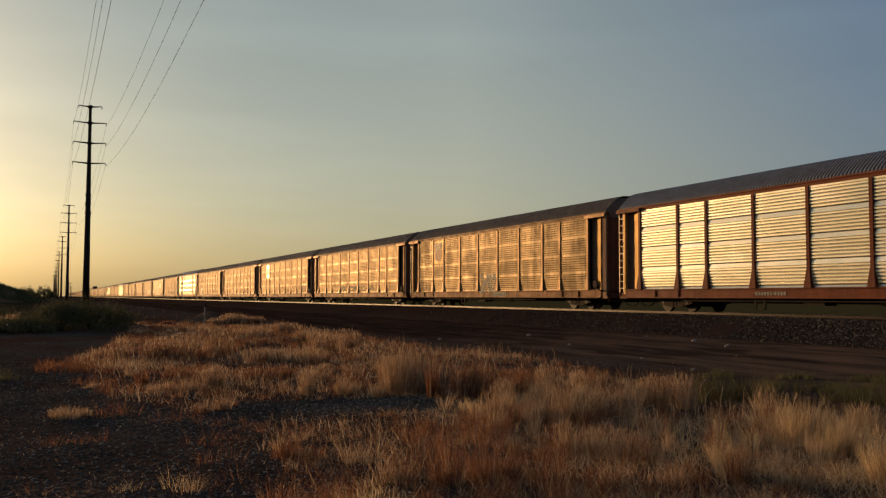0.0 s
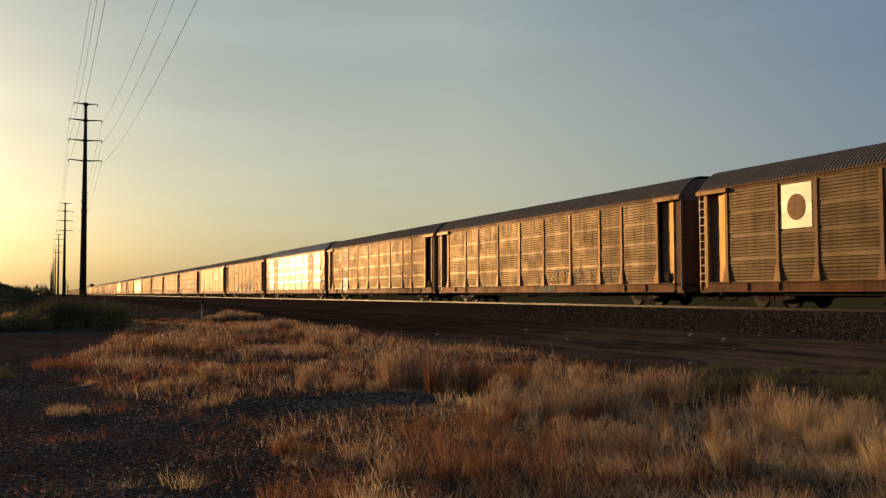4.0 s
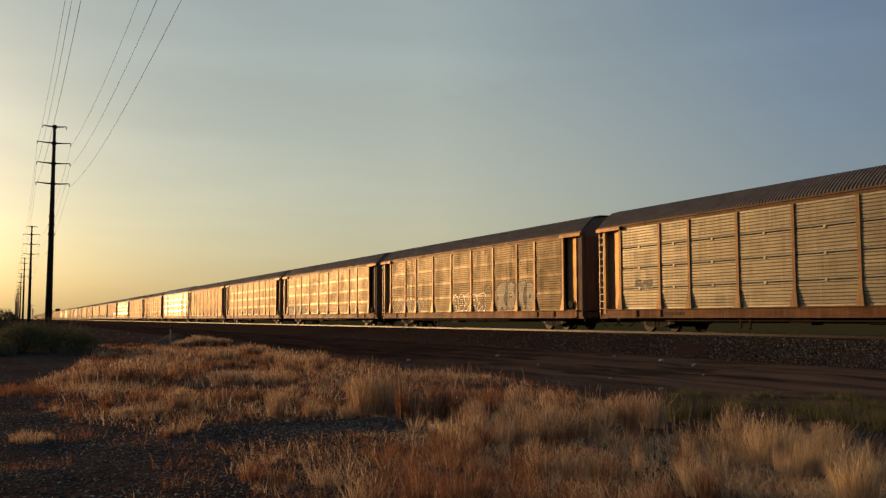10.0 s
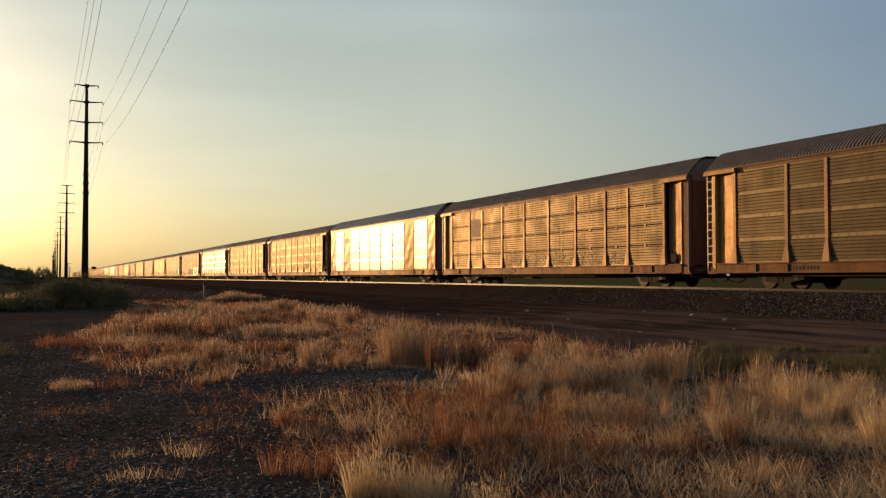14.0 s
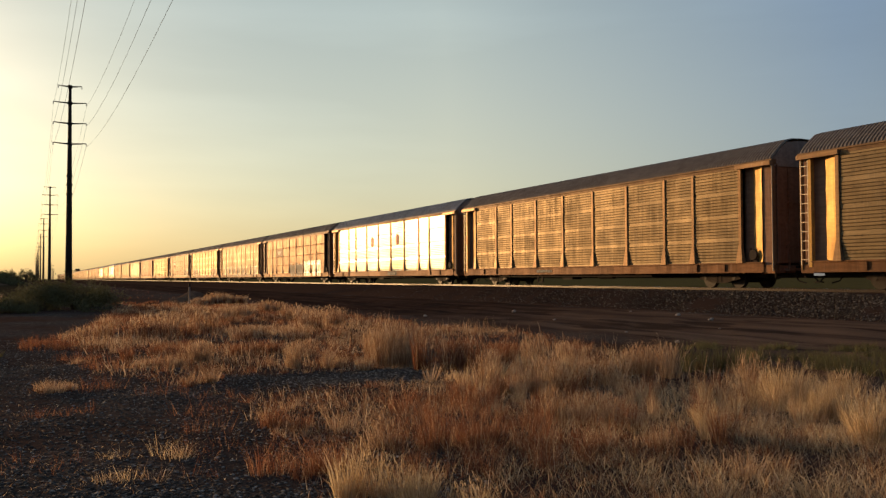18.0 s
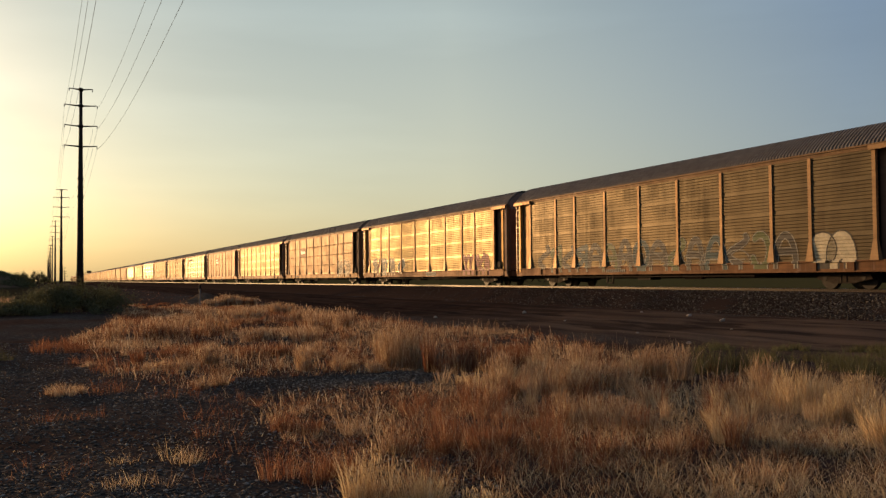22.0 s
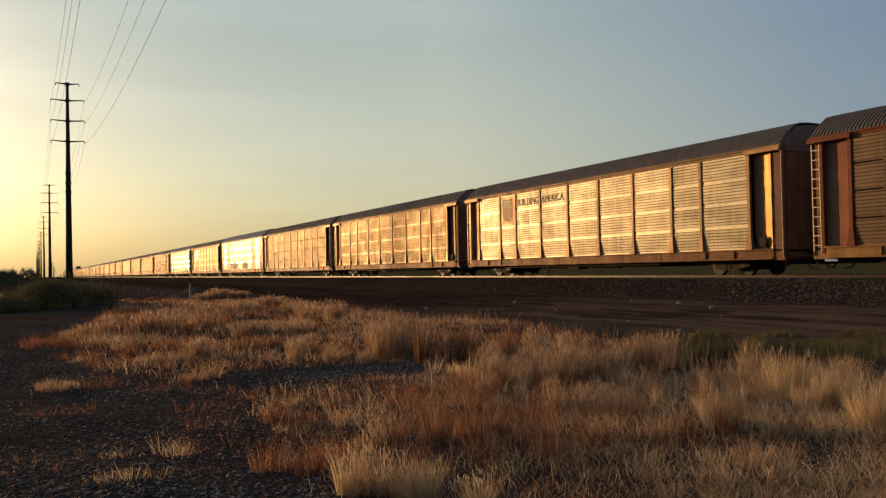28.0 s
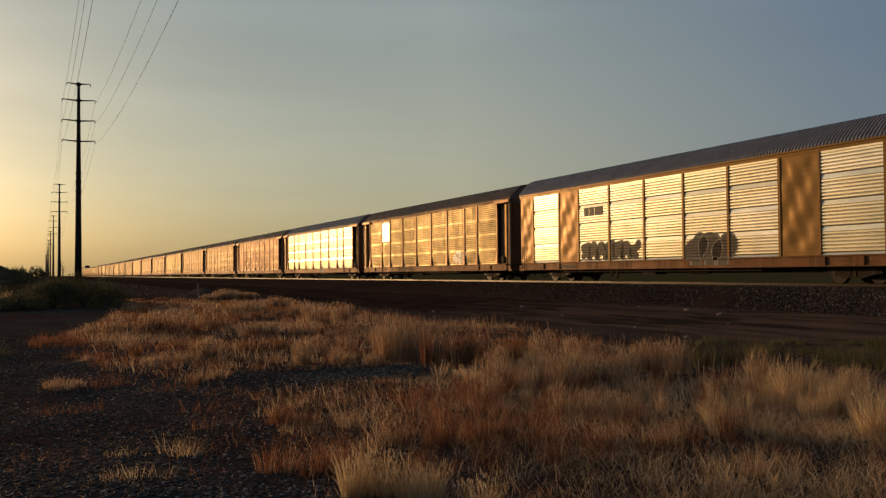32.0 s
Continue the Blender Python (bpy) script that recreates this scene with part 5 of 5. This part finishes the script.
WEED_NEAR = ((6.03, 14.00, 0.19, 0.82), (6.26, 13.69, 0.19, 0.77), (2.39, 9.38, 0.24, 0.31), (1.77, 7.32, 0.14, 0.32), (2.00, 7.12, 0.16, 0.37), (2.28, 7.27, 0.14, 0.33),
             (3.36, 7.56, 0.13, 0.57), (3.74, 7.68, 0.16, 0.46), (4.11, 7.82, 0.16, 0.38), (4.17, 7.47, 0.16, 0.32), (4.31, 7.10, 0.15, 0.31), (4.63, 6.94, 0.15, 0.26),
             (8.24, 9.51, 0.15, 0.38), (5.83, 6.67, 0.11, 0.48), (6.84, 8.05, 0.10, 0.38), 
             (5.68, 10.78, 0.15, 0.46), (4.75, 10.06, 0.17, 0.49))
THIN = ((1.14, 8.28, 0.15, 0.22), (0.78, 7.48, 0.13, 0.15), (0.64, 8.47, 0.10, 0.09), (0.53, 7.47, 0.13, 0.14), (2.30, 10.05, 0.13, 0.25), (6.10, 6.24, 0.15, 0.31),
        (6.42, 6.08, 0.13, 0.31), (4.34, 5.22, 0.10, 0.24), (4.56, 5.12, 0.10, 0.33), (4.98, 5.11, 0.10, 0.25), (5.15, 4.84, 0.12, 0.23), (5.40, 4.72, 0.12, 0.20),
        (4.15, 5.70, 0.13, 0.21), (3.84, 5.85, 0.13, 0.17), (3.39, 6.27, 0.13, 0.22))
HAZE = ((0.29, 22.03, 0.6, 0.5), (1.05, 17.16, 0.4, 0.42), (0.78, 13.89, 0.35, 0.32), (0.31, 11.48, 0.4, 0.16), (-0.03, 8.33, 0.35, 0.17), (1.73, 9.32, 0.3, 0.28), (0.9, 19.5, 0.5, 0.25), (1.7, 13.0, 0.4, 0.2), (1.9, 11.0, 0.35, 0.22), (1.5, 8.3, 0.3, 0.2), (1.3, 7.6, 0.25, 0.16), (2.3, 12.2, 0.4, 0.18))


def edge_right(y):
    return np.interp(y, [4, 7, 10, 13, 17, 21, 26, 34, 46, 60], [8.6, 9.6, 10.4, 10.4, 11.2, 12.4, 12.2, 12.0, 11.5, 12.0])


def edge_left(y):
    return np.interp(y, [4, 8, 11, 13, 16, 20, 26, 32, 45, 60], [1.6, 1.9, 2.6, 2.2, 0.9, 1.0, 0.6, 1.6, 3.4, 4.5])


def scatter(n, y0, y1, power=1.4):
    y = y0 + (y1 - y0) * rng.random(n) ** power
    lo, hi = edge_left(y), edge_right(y)
    x = lo + (hi - lo) * rng.random(n)
    bare = ((x - 4.7) / 2.3) ** 2 + ((y - 13.6) / 1.0) ** 2 < 1
    patch = np.sin(1.3 * x + 0.5 * y) + np.sin(0.9 * y - 0.7 * x + 1.0) + rng.normal(size=n) * 0.7
    path = np.abs(x - 7.6 - 0.83 * (y - 9.4)) < 0.28
    keep = ~bare & ~(path & (y > 6.5) & (y < 12.5)) & (patch > -0.9)
    return x[keep], y[keep], patch[keep]


def build_grass():
    straw, weed, dead, pale = [], [], [], []

    def stem(y):
        return 0.00046 * max(7, y)

    def count(y, full):
        return int(full * (1.0 if y < 9 else 0.75 if y < 18 else 0.6))

    for x, y, r, h in STRAW_FAR + ((10.3, 56.0, 0.9, 0.75), (9.2, 55.5, 0.7, 0.5), (11.6, 56.5, 0.8, 0.5)):
        straw.append(bunch(x, y, r, h, 48, stem(y), 0.35))
        straw.append(plumes(x, y, r, h, int(260 * r), stem(y)))
        weed.append(bunch(x, y, r, h * 0.85, 26, stem(y), 0.3))
    for x, y, r, h in STRAW_MID + STRAW_NEAR:
        straw.append(bunch(x, y, r, h, count(y, 120), stem(y), 0.45))
        dead.append(bunch(x, y, r, h, count(y, 14), stem(y), 0.5))
        weed.append(bunch(x, y, r * 1.1, h * 0.5, count(y, 24), stem(y), 0.5))
        if h > 0.36:
            straw.append(plumes(x, y, r * 1.1, h, int(900 * r), stem(y)))
    for x, y, r, h in PALE:
        pale.append(bunch(x, y, r * 1.2, h, count(y, 170), stem(y), 0.45))
        pale.append(plumes(x, y, r * 1.2, h, int(700 * r), stem(y)))
        straw.append(bunch(x, y, r * 1.2, h * 0.8, count(y, 40), stem(y), 0.5))
        dead.append(bunch(x, y, r * 1.2, h * 1.05, 14, stem(y), 0.6))
    for x, y, r, h in WEED_FAR + WEED_NEAR:
        weed.append(bunch(x, y, r * 1.15, h, count(y, 100), stem(y), 0.4))
        straw.append(bunch(x, y, r, h, count(y, 8), stem(y), 0.4))
        dead.append(bunch(x, y, r, h * 0.9, count(y, 6), stem(y), 0.4))
    for x, y, r, h in HAZE:
        weed.append(bunch(x, y, r * 1.3, h, 9, stem(y) * 0.8, 0.6))
    for x, y, r, h in THIN:
        dead.append(bunch(x, y, r * 1.2, h, 22, stem(y), 0.6))
        pale.append(bunch(x, y, r * 1.2, h, 20, stem(y), 0.6))
    # low growth between them, fuller where the straw stands thick
    x, y, p = scatter(2600, 4.2, 60, 1.5)
    for a, b, q in zip(x, y, p):
        far = max(1.0, b / 16)
        thick = a > 3.0 + 0.2 * b and b < 14
        if not thick and rng.random() < 0.35:
            continue
        r = rng.uniform(0.08, 0.2) * far ** 0.8
        h = rng.uniform(0.14, 0.42) * (1.0 if b > 6.8 else 0.55) if thick else rng.uniform(0.06, 0.2) * (1.3 if b > 16 else 0.9)
        russet = q + rng.normal() * 0.6 + (0.9 if thick and b > 6.8 else 0.0) < 0.8
        kind = weed if russet else (pale if thick and rng.random() < 0.5 else straw)
        kind.append(tussock(a, b, r, h, int((95 if thick and b > 6.8 else 45) * (0.6 + 0.8 * rng.random())), stem(b), 0.55))
        if b < 12:
            dead.append(tussock(a, b, r * 1.6, h * 1.1, 7, stem(b) * 0.9, 0.9))
    # russet thicket in the middle of the near patch
    for q in range(170):
        b = 6.4 + 4.8 * rng.random()
        a = 0.4 + 0.33 * b + 3.0 * rng.random()
        weed.append(tussock(a, b, rng.uniform(0.1, 0.2), rng.uniform(0.14, 0.34), 55, stem(b) * 0.9, 0.4))
    # tall thin dry stems that stand over the rest
    for q in range(600):
        b = 6.2 + 8.5 * rng.random() ** 1.3
        a = 3.2 + 6.6 * rng.random()
        if a < edge_right(b) and not ((a - 4.7) / 3.2) ** 2 + ((b - 13.4) / 2.0) ** 2 < 1:
            dead.append(tussock(a, b, 0.1, rng.uniform(0.25, 0.6) * (1.0 if a > 5 else 0.7), 3, 0.0005 * b))
    # thin stalks and fallen litter all over the near ground
    x, y, p = scatter(24000, 3.6, 30, 1.3)
    n = len(x)
    dead.append(blades(x, y, 0.05 + 0.2 * rng.random(n) ** 2, (0.0004 + 0.0004 * rng.random(n)) * np.maximum(7, y), 0.1 + 0.6 * rng.random(n), 0.25 * rng.random(n)))
    x, y, p = scatter(42000, 3.6, 15, 1.1)
    n = len(x)
    red = x < 3.2 + 0.12 * y + rng.normal(size=n) * 0.6
    for keep, kind in ((red, weed), (~red, dead)):
        k = int(keep.sum())
        kind.append(blades(x[keep], y[keep], 0.03 + 0.10 * rng.random(k), 0.004 + 0.004 * rng.random(k), 0.6 + 1.4 * rng.random(k), 0.4 * rng.random(k)))
    m = 30000
    x, y = 3.0 + 6.6 * rng.random(m), 3.8 + 6.5 * rng.random(m)
    keep = (x < edge_right(y)) & (rng.random(m) < np.clip(0.5 * (x - 3.2), 0.25, 1)) & (np.sin(2.1 * x + y) + np.sin(1.7 * y - x) > -0.7)
    x, y = x[keep], y[keep]
    m = len(x)
    pale.append(blades(x, y, 0.03 + 0.2 * rng.random(m) ** 1.8, 0.003 + 0.003 * rng.random(m), 0.3 + 1.6 * rng.random(m) ** 2, 0.35 * rng.random(m)))
    # litter and short stubble on the bare side
    n = 16000
    x, y = -2.5 + 5.8 * rng.random(n), 7 + 18 * rng.random(n) ** 1.4
    keep = np.sin(1.9 * x + 0.8 * y) + np.sin(1.1 * y - 1.3 * x) + rng.normal(size=n) * 0.8 > 0
    x, y = x[keep], y[keep]
    n = len(x)
    dead.append(blades(x, y, 0.012 + 0.05 * rng.random(n) ** 2, 0.004 + 0.005 * rng.random(n), 0.4 + 1.6 * rng.random(n), 0.4 * rng.random(n)))
    # the golden strip between the patches
    x, y, p = scatter(30000, 15, 50, 1.1)
    n = len(x)
    for keep, kind in ((p > 0.95, straw), (p <= 0.95, weed)):
        m = int(keep.sum())
        h = (0.05 + 0.3 * rng.random(m) ** 2.6) * np.clip(1 + 0.35 * p[keep], 0.5, 1.5)
        kind.append(blades(x[keep], y[keep], h, 0.003 + 0.00028 * y[keep], 0.35 * rng.random(m), 0.3 * rng.random(m)))
    # far verge
    n = 260
    y = 45 + 120 * rng.random(n) ** 1.5
    x = 3 + 10 * rng.random(n)
    weed.append(blades(x, y, 0.06 + 0.14 * rng.random(n), 0.02 + 0.0003 * y, 0.3 * rng.random(n), 0.2 * rng.random(n)))
    # tufts before the shrubs and a russet clump on the bare side
    for q in range(46):
        a, b = -7.0 + 5.2 * rng.random(), 54.0 + 14.0 * rng.random()
        (straw if q % 3 else weed).append(bunch(a, b, rng.uniform(0.25, 0.5), rng.uniform(0.35, 0.8), 30, stem(b) * 0.8, 0.4))
    for q in range(15):
        a, b = 0.35 + 0.42 * rng.normal(), 22.5 + 1.1 * rng.normal()
        weed.append(bunch(a, b, 0.25, rng.uniform(0.15, 0.42), 26, stem(b) * 0.8, 0.5))
    for name, parts, mat, label in (("dry_grass", straw, "straw", "sunlit tufts of dry straw-coloured grass"), ("russet_weeds", weed, "weed", "reddish brown dried weeds"), ("dead_stalks", dead, "dead", "thin grey dead stalks and litter"), ("pale_grass", pale, "pale", "pale bleached tufts of tall dry grass")):
        tagged(new(name, soup(name, *joined(parts), mat)), label, "grass", kind="stuff")
    rush = [bunch(x, y, r, h, 60, 0.007, 0.5) for x, y, r, h in ((10.2, 11.9, 0.45, 0.6), (10.7, 11.5, 0.4, 0.55), (11.8, 9.6, 0.5, 0.5), (12.6, 13.2, 0.5, 0.3), (13.6, 12.6, 0.6, 0.25), (14.4, 14.6, 0.5, 0.2), (12.4, 11.2, 0.6, 0.4), (13.2, 10.6, 0.5, 0.35), (15.4, 13.4, 0.6, 0.2), (13.4, 15.8, 0.5, 0.22), (14.6, 12.2, 0.5, 0.25), (-1.3, 20.2, 0.4, 0.45), (-1.8, 20.8, 0.5, 0.5), (-1.0, 21.0, 0.35, 0.3))]
    tagged(new("green_rushes", soup("green_rushes", *joined(rush), "rush")), "low clump of dull green rushes", "grass", kind="stuff")


def build_pebbles():
    n = 52000
    y = 6.2 + 20 * rng.random(n) ** 1.7
    x = -3.0 + (edge_left(y) + 4.5) * rng.random(n)
    m = 12000
    y = np.concatenate([y, 13.6 + rng.normal(size=m) * 0.6])
    x = np.concatenate([x, 4.7 + rng.normal(size=m) * 1.3])
    me = soup("pebbles", *stones(x, y, ground_z(x, y) - 0.003, 0.006 + 0.018 * rng.random(n + m) ** 2.0, 0.4), "pebble")
    tagged(new("pebbles", me), "scattered grey pebbles on bare dark earth", "gravel", kind="stuff")


def leaf_cloud(n, size, spread, h, lumps):
    """Small leaves gathered round a number of lumps, over an uneven dome."""
    c = np.stack([rng.normal(size=lumps) * spread[0] * 0.5, rng.normal(size=lumps) * spread[1] * 0.5, h * (0.3 + 0.6 * rng.random(lumps))], 1)
    c[:, 2] *= np.exp(-0.5 * (c[:, 0] / spread[0]) ** 2 - 0.5 * (c[:, 1] / spread[1]) ** 2)
    k = rng.integers(0, lumps, n)
    p = c[k] + rng.normal(size=(n, 3)) * np.array([spread[0], spread[1], h]) * 0.14
    p[:, 2] = np.abs(p[:, 2])
    d = rng.normal(size=(n, 3))
    d /= np.linalg.norm(d, axis=1, keepdims=True)
    e = np.cross(d, rng.normal(size=(n, 3)))
    e /= np.linalg.norm(e, axis=1, keepdims=True)
    s = size * (0.6 + 0.8 * rng.random((n, 1)))
    V = np.stack([p - d * s, p + e * s * 0.4, p + d * s, p - e * s * 0.4], 1).reshape(-1, 3)
    F = (np.array([(0, 1, 2), (0, 2, 3)])[None] + 4 * np.arange(n)[:, None, None]).reshape(-1, 3)
    return V, F


def build_shrub(name, label, category, x, y, w, d, h, n, size, group, trunk=0.0):
    shrub = tagged(new(name), label, category, group)
    shrub.location = (x, y, float(ground_z(x, y)))
    V, F = leaf_cloud(n, size, (w, d), h, 16 if n < 2000 else 40)
    V[:, 2] += trunk
    child("crown", soup("crown", V, F, "leaf"), shrub)
    s = Shape()
    for q in range(7):
        a = q * 0.9 + x
        s.tube([(0.05 * math.cos(a), 0.05 * math.sin(a), -0.1), (w * 0.2 * math.cos(a), d * 0.2 * math.sin(a), trunk + h * 0.35), (w * 0.45 * math.cos(a), d * 0.45 * math.sin(a), trunk + h * 0.7)], [0.035 * h, 0.022 * h, 0.008 * h], 5)
    child("trunk", s.mesh("trunk", "bark"), shrub)


def build_plants():
    for x, y, w, d, h in ((1.9, 50.5, 1.7, 2.2, 1.6), (0.4, 49.0, 1.6, 2.0, 1.35), (-1.0, 47.5, 1.6, 2.0, 0.8), (2.9, 54.0, 1.0, 2.0, 1.0), (-3.6, 48.0, 1.7, 2.2, 0.5), (0.6, 59.0, 2.0, 2.6, 1.2), (-5.0, 74.0, 3.0, 3.5, 1.0)):
        build_shrub("shrub", "low dark green desert shrub beside the track", "shrub", x, y, w, d, h, 8500, 0.05, "shrubs on the verge")
    r = np.random.default_rng(3)
    for q in range(22):
        y = 420 + 260 * r.random()
        x = y * (-0.06 + 0.056 * r.random()) + r.normal() * 3
        h = 2.2 + 3.2 * r.random() ** 1.5
        build_shrub("tree", "small dark tree on the far horizon", "tree", x, y, h * 0.7, h * 0.7, h, 900, 0.28, "far trees", h * 0.25)


def hill_z(x, y):
    """Height of the long low rise beyond the power line."""
    along = np.interp(x, (-170, -110, -60, -30, -20, -13.5, -7.5, -3.5), (0, 6, 9.5, 8.8, 6.6, 4.6, 2.5, -0.3))
    return along * np.cos(np.clip((y - 300) / 45.0, -1, 1) * math.pi / 2) - 0.3


def build_hill():
    X, Y = np.meshgrid(np.linspace(-170, -3.5, 140), np.linspace(255, 345, 40))
    Z = hill_z(X, Y)
    i = np.arange(X.size).reshape(X.shape)
    a, b, c, d = i[:-1, :-1].ravel(), i[:-1, 1:].ravel(), i[1:, 1:].ravel(), i[1:, :-1].ravel()
    F = np.concatenate([np.stack([a, b, c], 1), np.stack([a, c, d], 1)])
    me = soup("hill", np.stack([X.ravel(), Y.ravel(), Z.ravel()], 1), F, "mound")
    me.polygons.foreach_set("use_smooth", [True] * len(me.polygons))
    tagged(new("hill", me), "long low rise of dry earth under dark scrub", "hill", kind="structure")
    # scrub that covers it
    parts = []
    for q in range(420):
        x, y = -4.5 - 66 * rng.random() ** 1.6, 262 + 50 * rng.random()
        h = rng.uniform(0.5, 1.3)
        V, F = leaf_cloud(90, 0.2, (1.5, 1.5), h, 6)
        parts.append((V + np.array([x, y, float(hill_z(x, y)) - 0.1]), F))
    tagged(new("hill_scrub", soup("hill_scrub", *joined(parts), "leaf")), "dark low scrub all over the rise", "scrub", kind="stuff")


def build_marker():
    post = tagged(new("marker_post"), "slim white plastic marker post with a dark cap", "post")
    post.location = (8.56, 56.1, 0.02)
    child("shaft", Shape().box(-0.05, 0.05, -0.02, 0.02, -0.2, 1.05).mesh("shaft", "cap"), post)
    child("cap", Shape().box(-0.055, 0.055, -0.025, 0.025, 1.05, 1.28).mesh("cap", "steel"), post)


def build_mound():
    n, m = 28, 9
    s = Shape()
    for a in range(m):
        for b in range(n):
            t = 2 * math.pi * b / n
            r = (1 - a / (m - 1))
            wob = 1 + 0.18 * math.sin(3 * t + 1) + 0.1 * math.sin(7 * t)
            lump = noise.noise(Vector((2.2 * math.cos(t) * r + 5, 2.2 * math.sin(t) * r, 0.3))) * 0.35 * (1 - r * r)
            s.v.append((2.1 * r * wob * math.cos(t), 2.0 * r * wob * math.sin(t), 0.72 * (1 - r ** 1.3) + lump - 0.05))
    for a in range(m - 1):
        for b in range(n):
            c = (b + 1) % n
            s.f.append((a * n + b, a * n + c, (a + 1) * n + c, (a + 1) * n + b))
    ob = tagged(new("earth_mound", s.mesh("earth_mound", "mound")), "small heap of dry brown earth", "mound")
    ob.location = (9.1, 59.0, 0.0)


def build_signal():
    sig = tagged(new("signal_mast"), "far dark railway signal mast with a boxy head", "signal")
    sig.location = (18.2, 520.0, 0.0)
    child("mast", Shape().tube([(0, 0, -0.2), (0, 0, 6.0)], 0.14, 8).mesh("mast", "pole"), sig)
    child("arm", Shape().box(-0.1, 3.6, -0.08, 0.08, 5.7, 5.95).mesh("arm", "pole"), sig)
    child("signal_head", Shape().box(1.6, 3.9, -0.3, 0.3, 5.9, 7.0).mesh("signal_head", "pole"), sig)
    r = np.random.default_rng(5)
    for q in range(3):
        ob = tagged(new("line_pole"), "thin far wooden pole", "utility pole", "far poles")
        ob.location = (5.0 + 2.5 * q, 330.0 + 120 * q, 0)
        child("shaft", Shape().tube([(0, 0, -0.3), (0, 0, 6.5)], [0.14, 0.1], 8).mesh("shaft", "bark"), ob)
        child("crossarm", Shape().box(-0.9, 0.9, -0.06, 0.06, 5.9, 6.05).mesh("crossarm", "bark"), ob)


def build_rocks():
    r = np.random.default_rng(9)
    for x, y, s in ((12.48, 27.3, 0.11), (20.5, 25.3, 0.13), (19.5, 22.5, 0.12), (18.5, 33.5, 0.13), (19.9, 22.9, 0.08), (15.2, 21.0, 0.07), (16.8, 27.5, 0.07), (13.9, 17.2, 0.09), (21.2, 29.0, 0.09), (17.3, 19.6, 0.06), (14.2, 33.0, 0.09)):
        bm = bmesh.new()
        bmesh.ops.create_icosphere(bm, subdivisions=2, radius=s)
        for v in bm.verts:
            v.co *= 0.75 + 0.5 * noise.noise(v.co * 6 + Vector((x, y, 0)))
            v.co.z *= 0.6
        me = bpy.data.meshes.new("stone")
        bm.to_mesh(me)
        bm.free()
        me.materials.append(M["rock"])
        ob = tagged(new("stone", me), "pale rough stone lying on the dirt track", "stone", "stones on the dirt track")
        ob.location = (x, y, float(ground_z(x, y)) + s * 0.2)
        ob.rotation_euler = (0, 0, r.random() * 6)


build_rocks()
build_grass()
build_pebbles()
build_plants()
build_hill()
build_marker()
build_mound()
build_signal()


def motions():
    """The train runs towards the viewer's right at an even speed."""
    for n, car, slip in TRAIN:
        y = (n - 0.5) * PITCH + PHASE + slip
        walk(car, [(0.0, pose(TRACK_X, y, RAIL_Z)), (32.0, pose(TRACK_X, y - 32.0 * SPEED, RAIL_Z))])


motions()
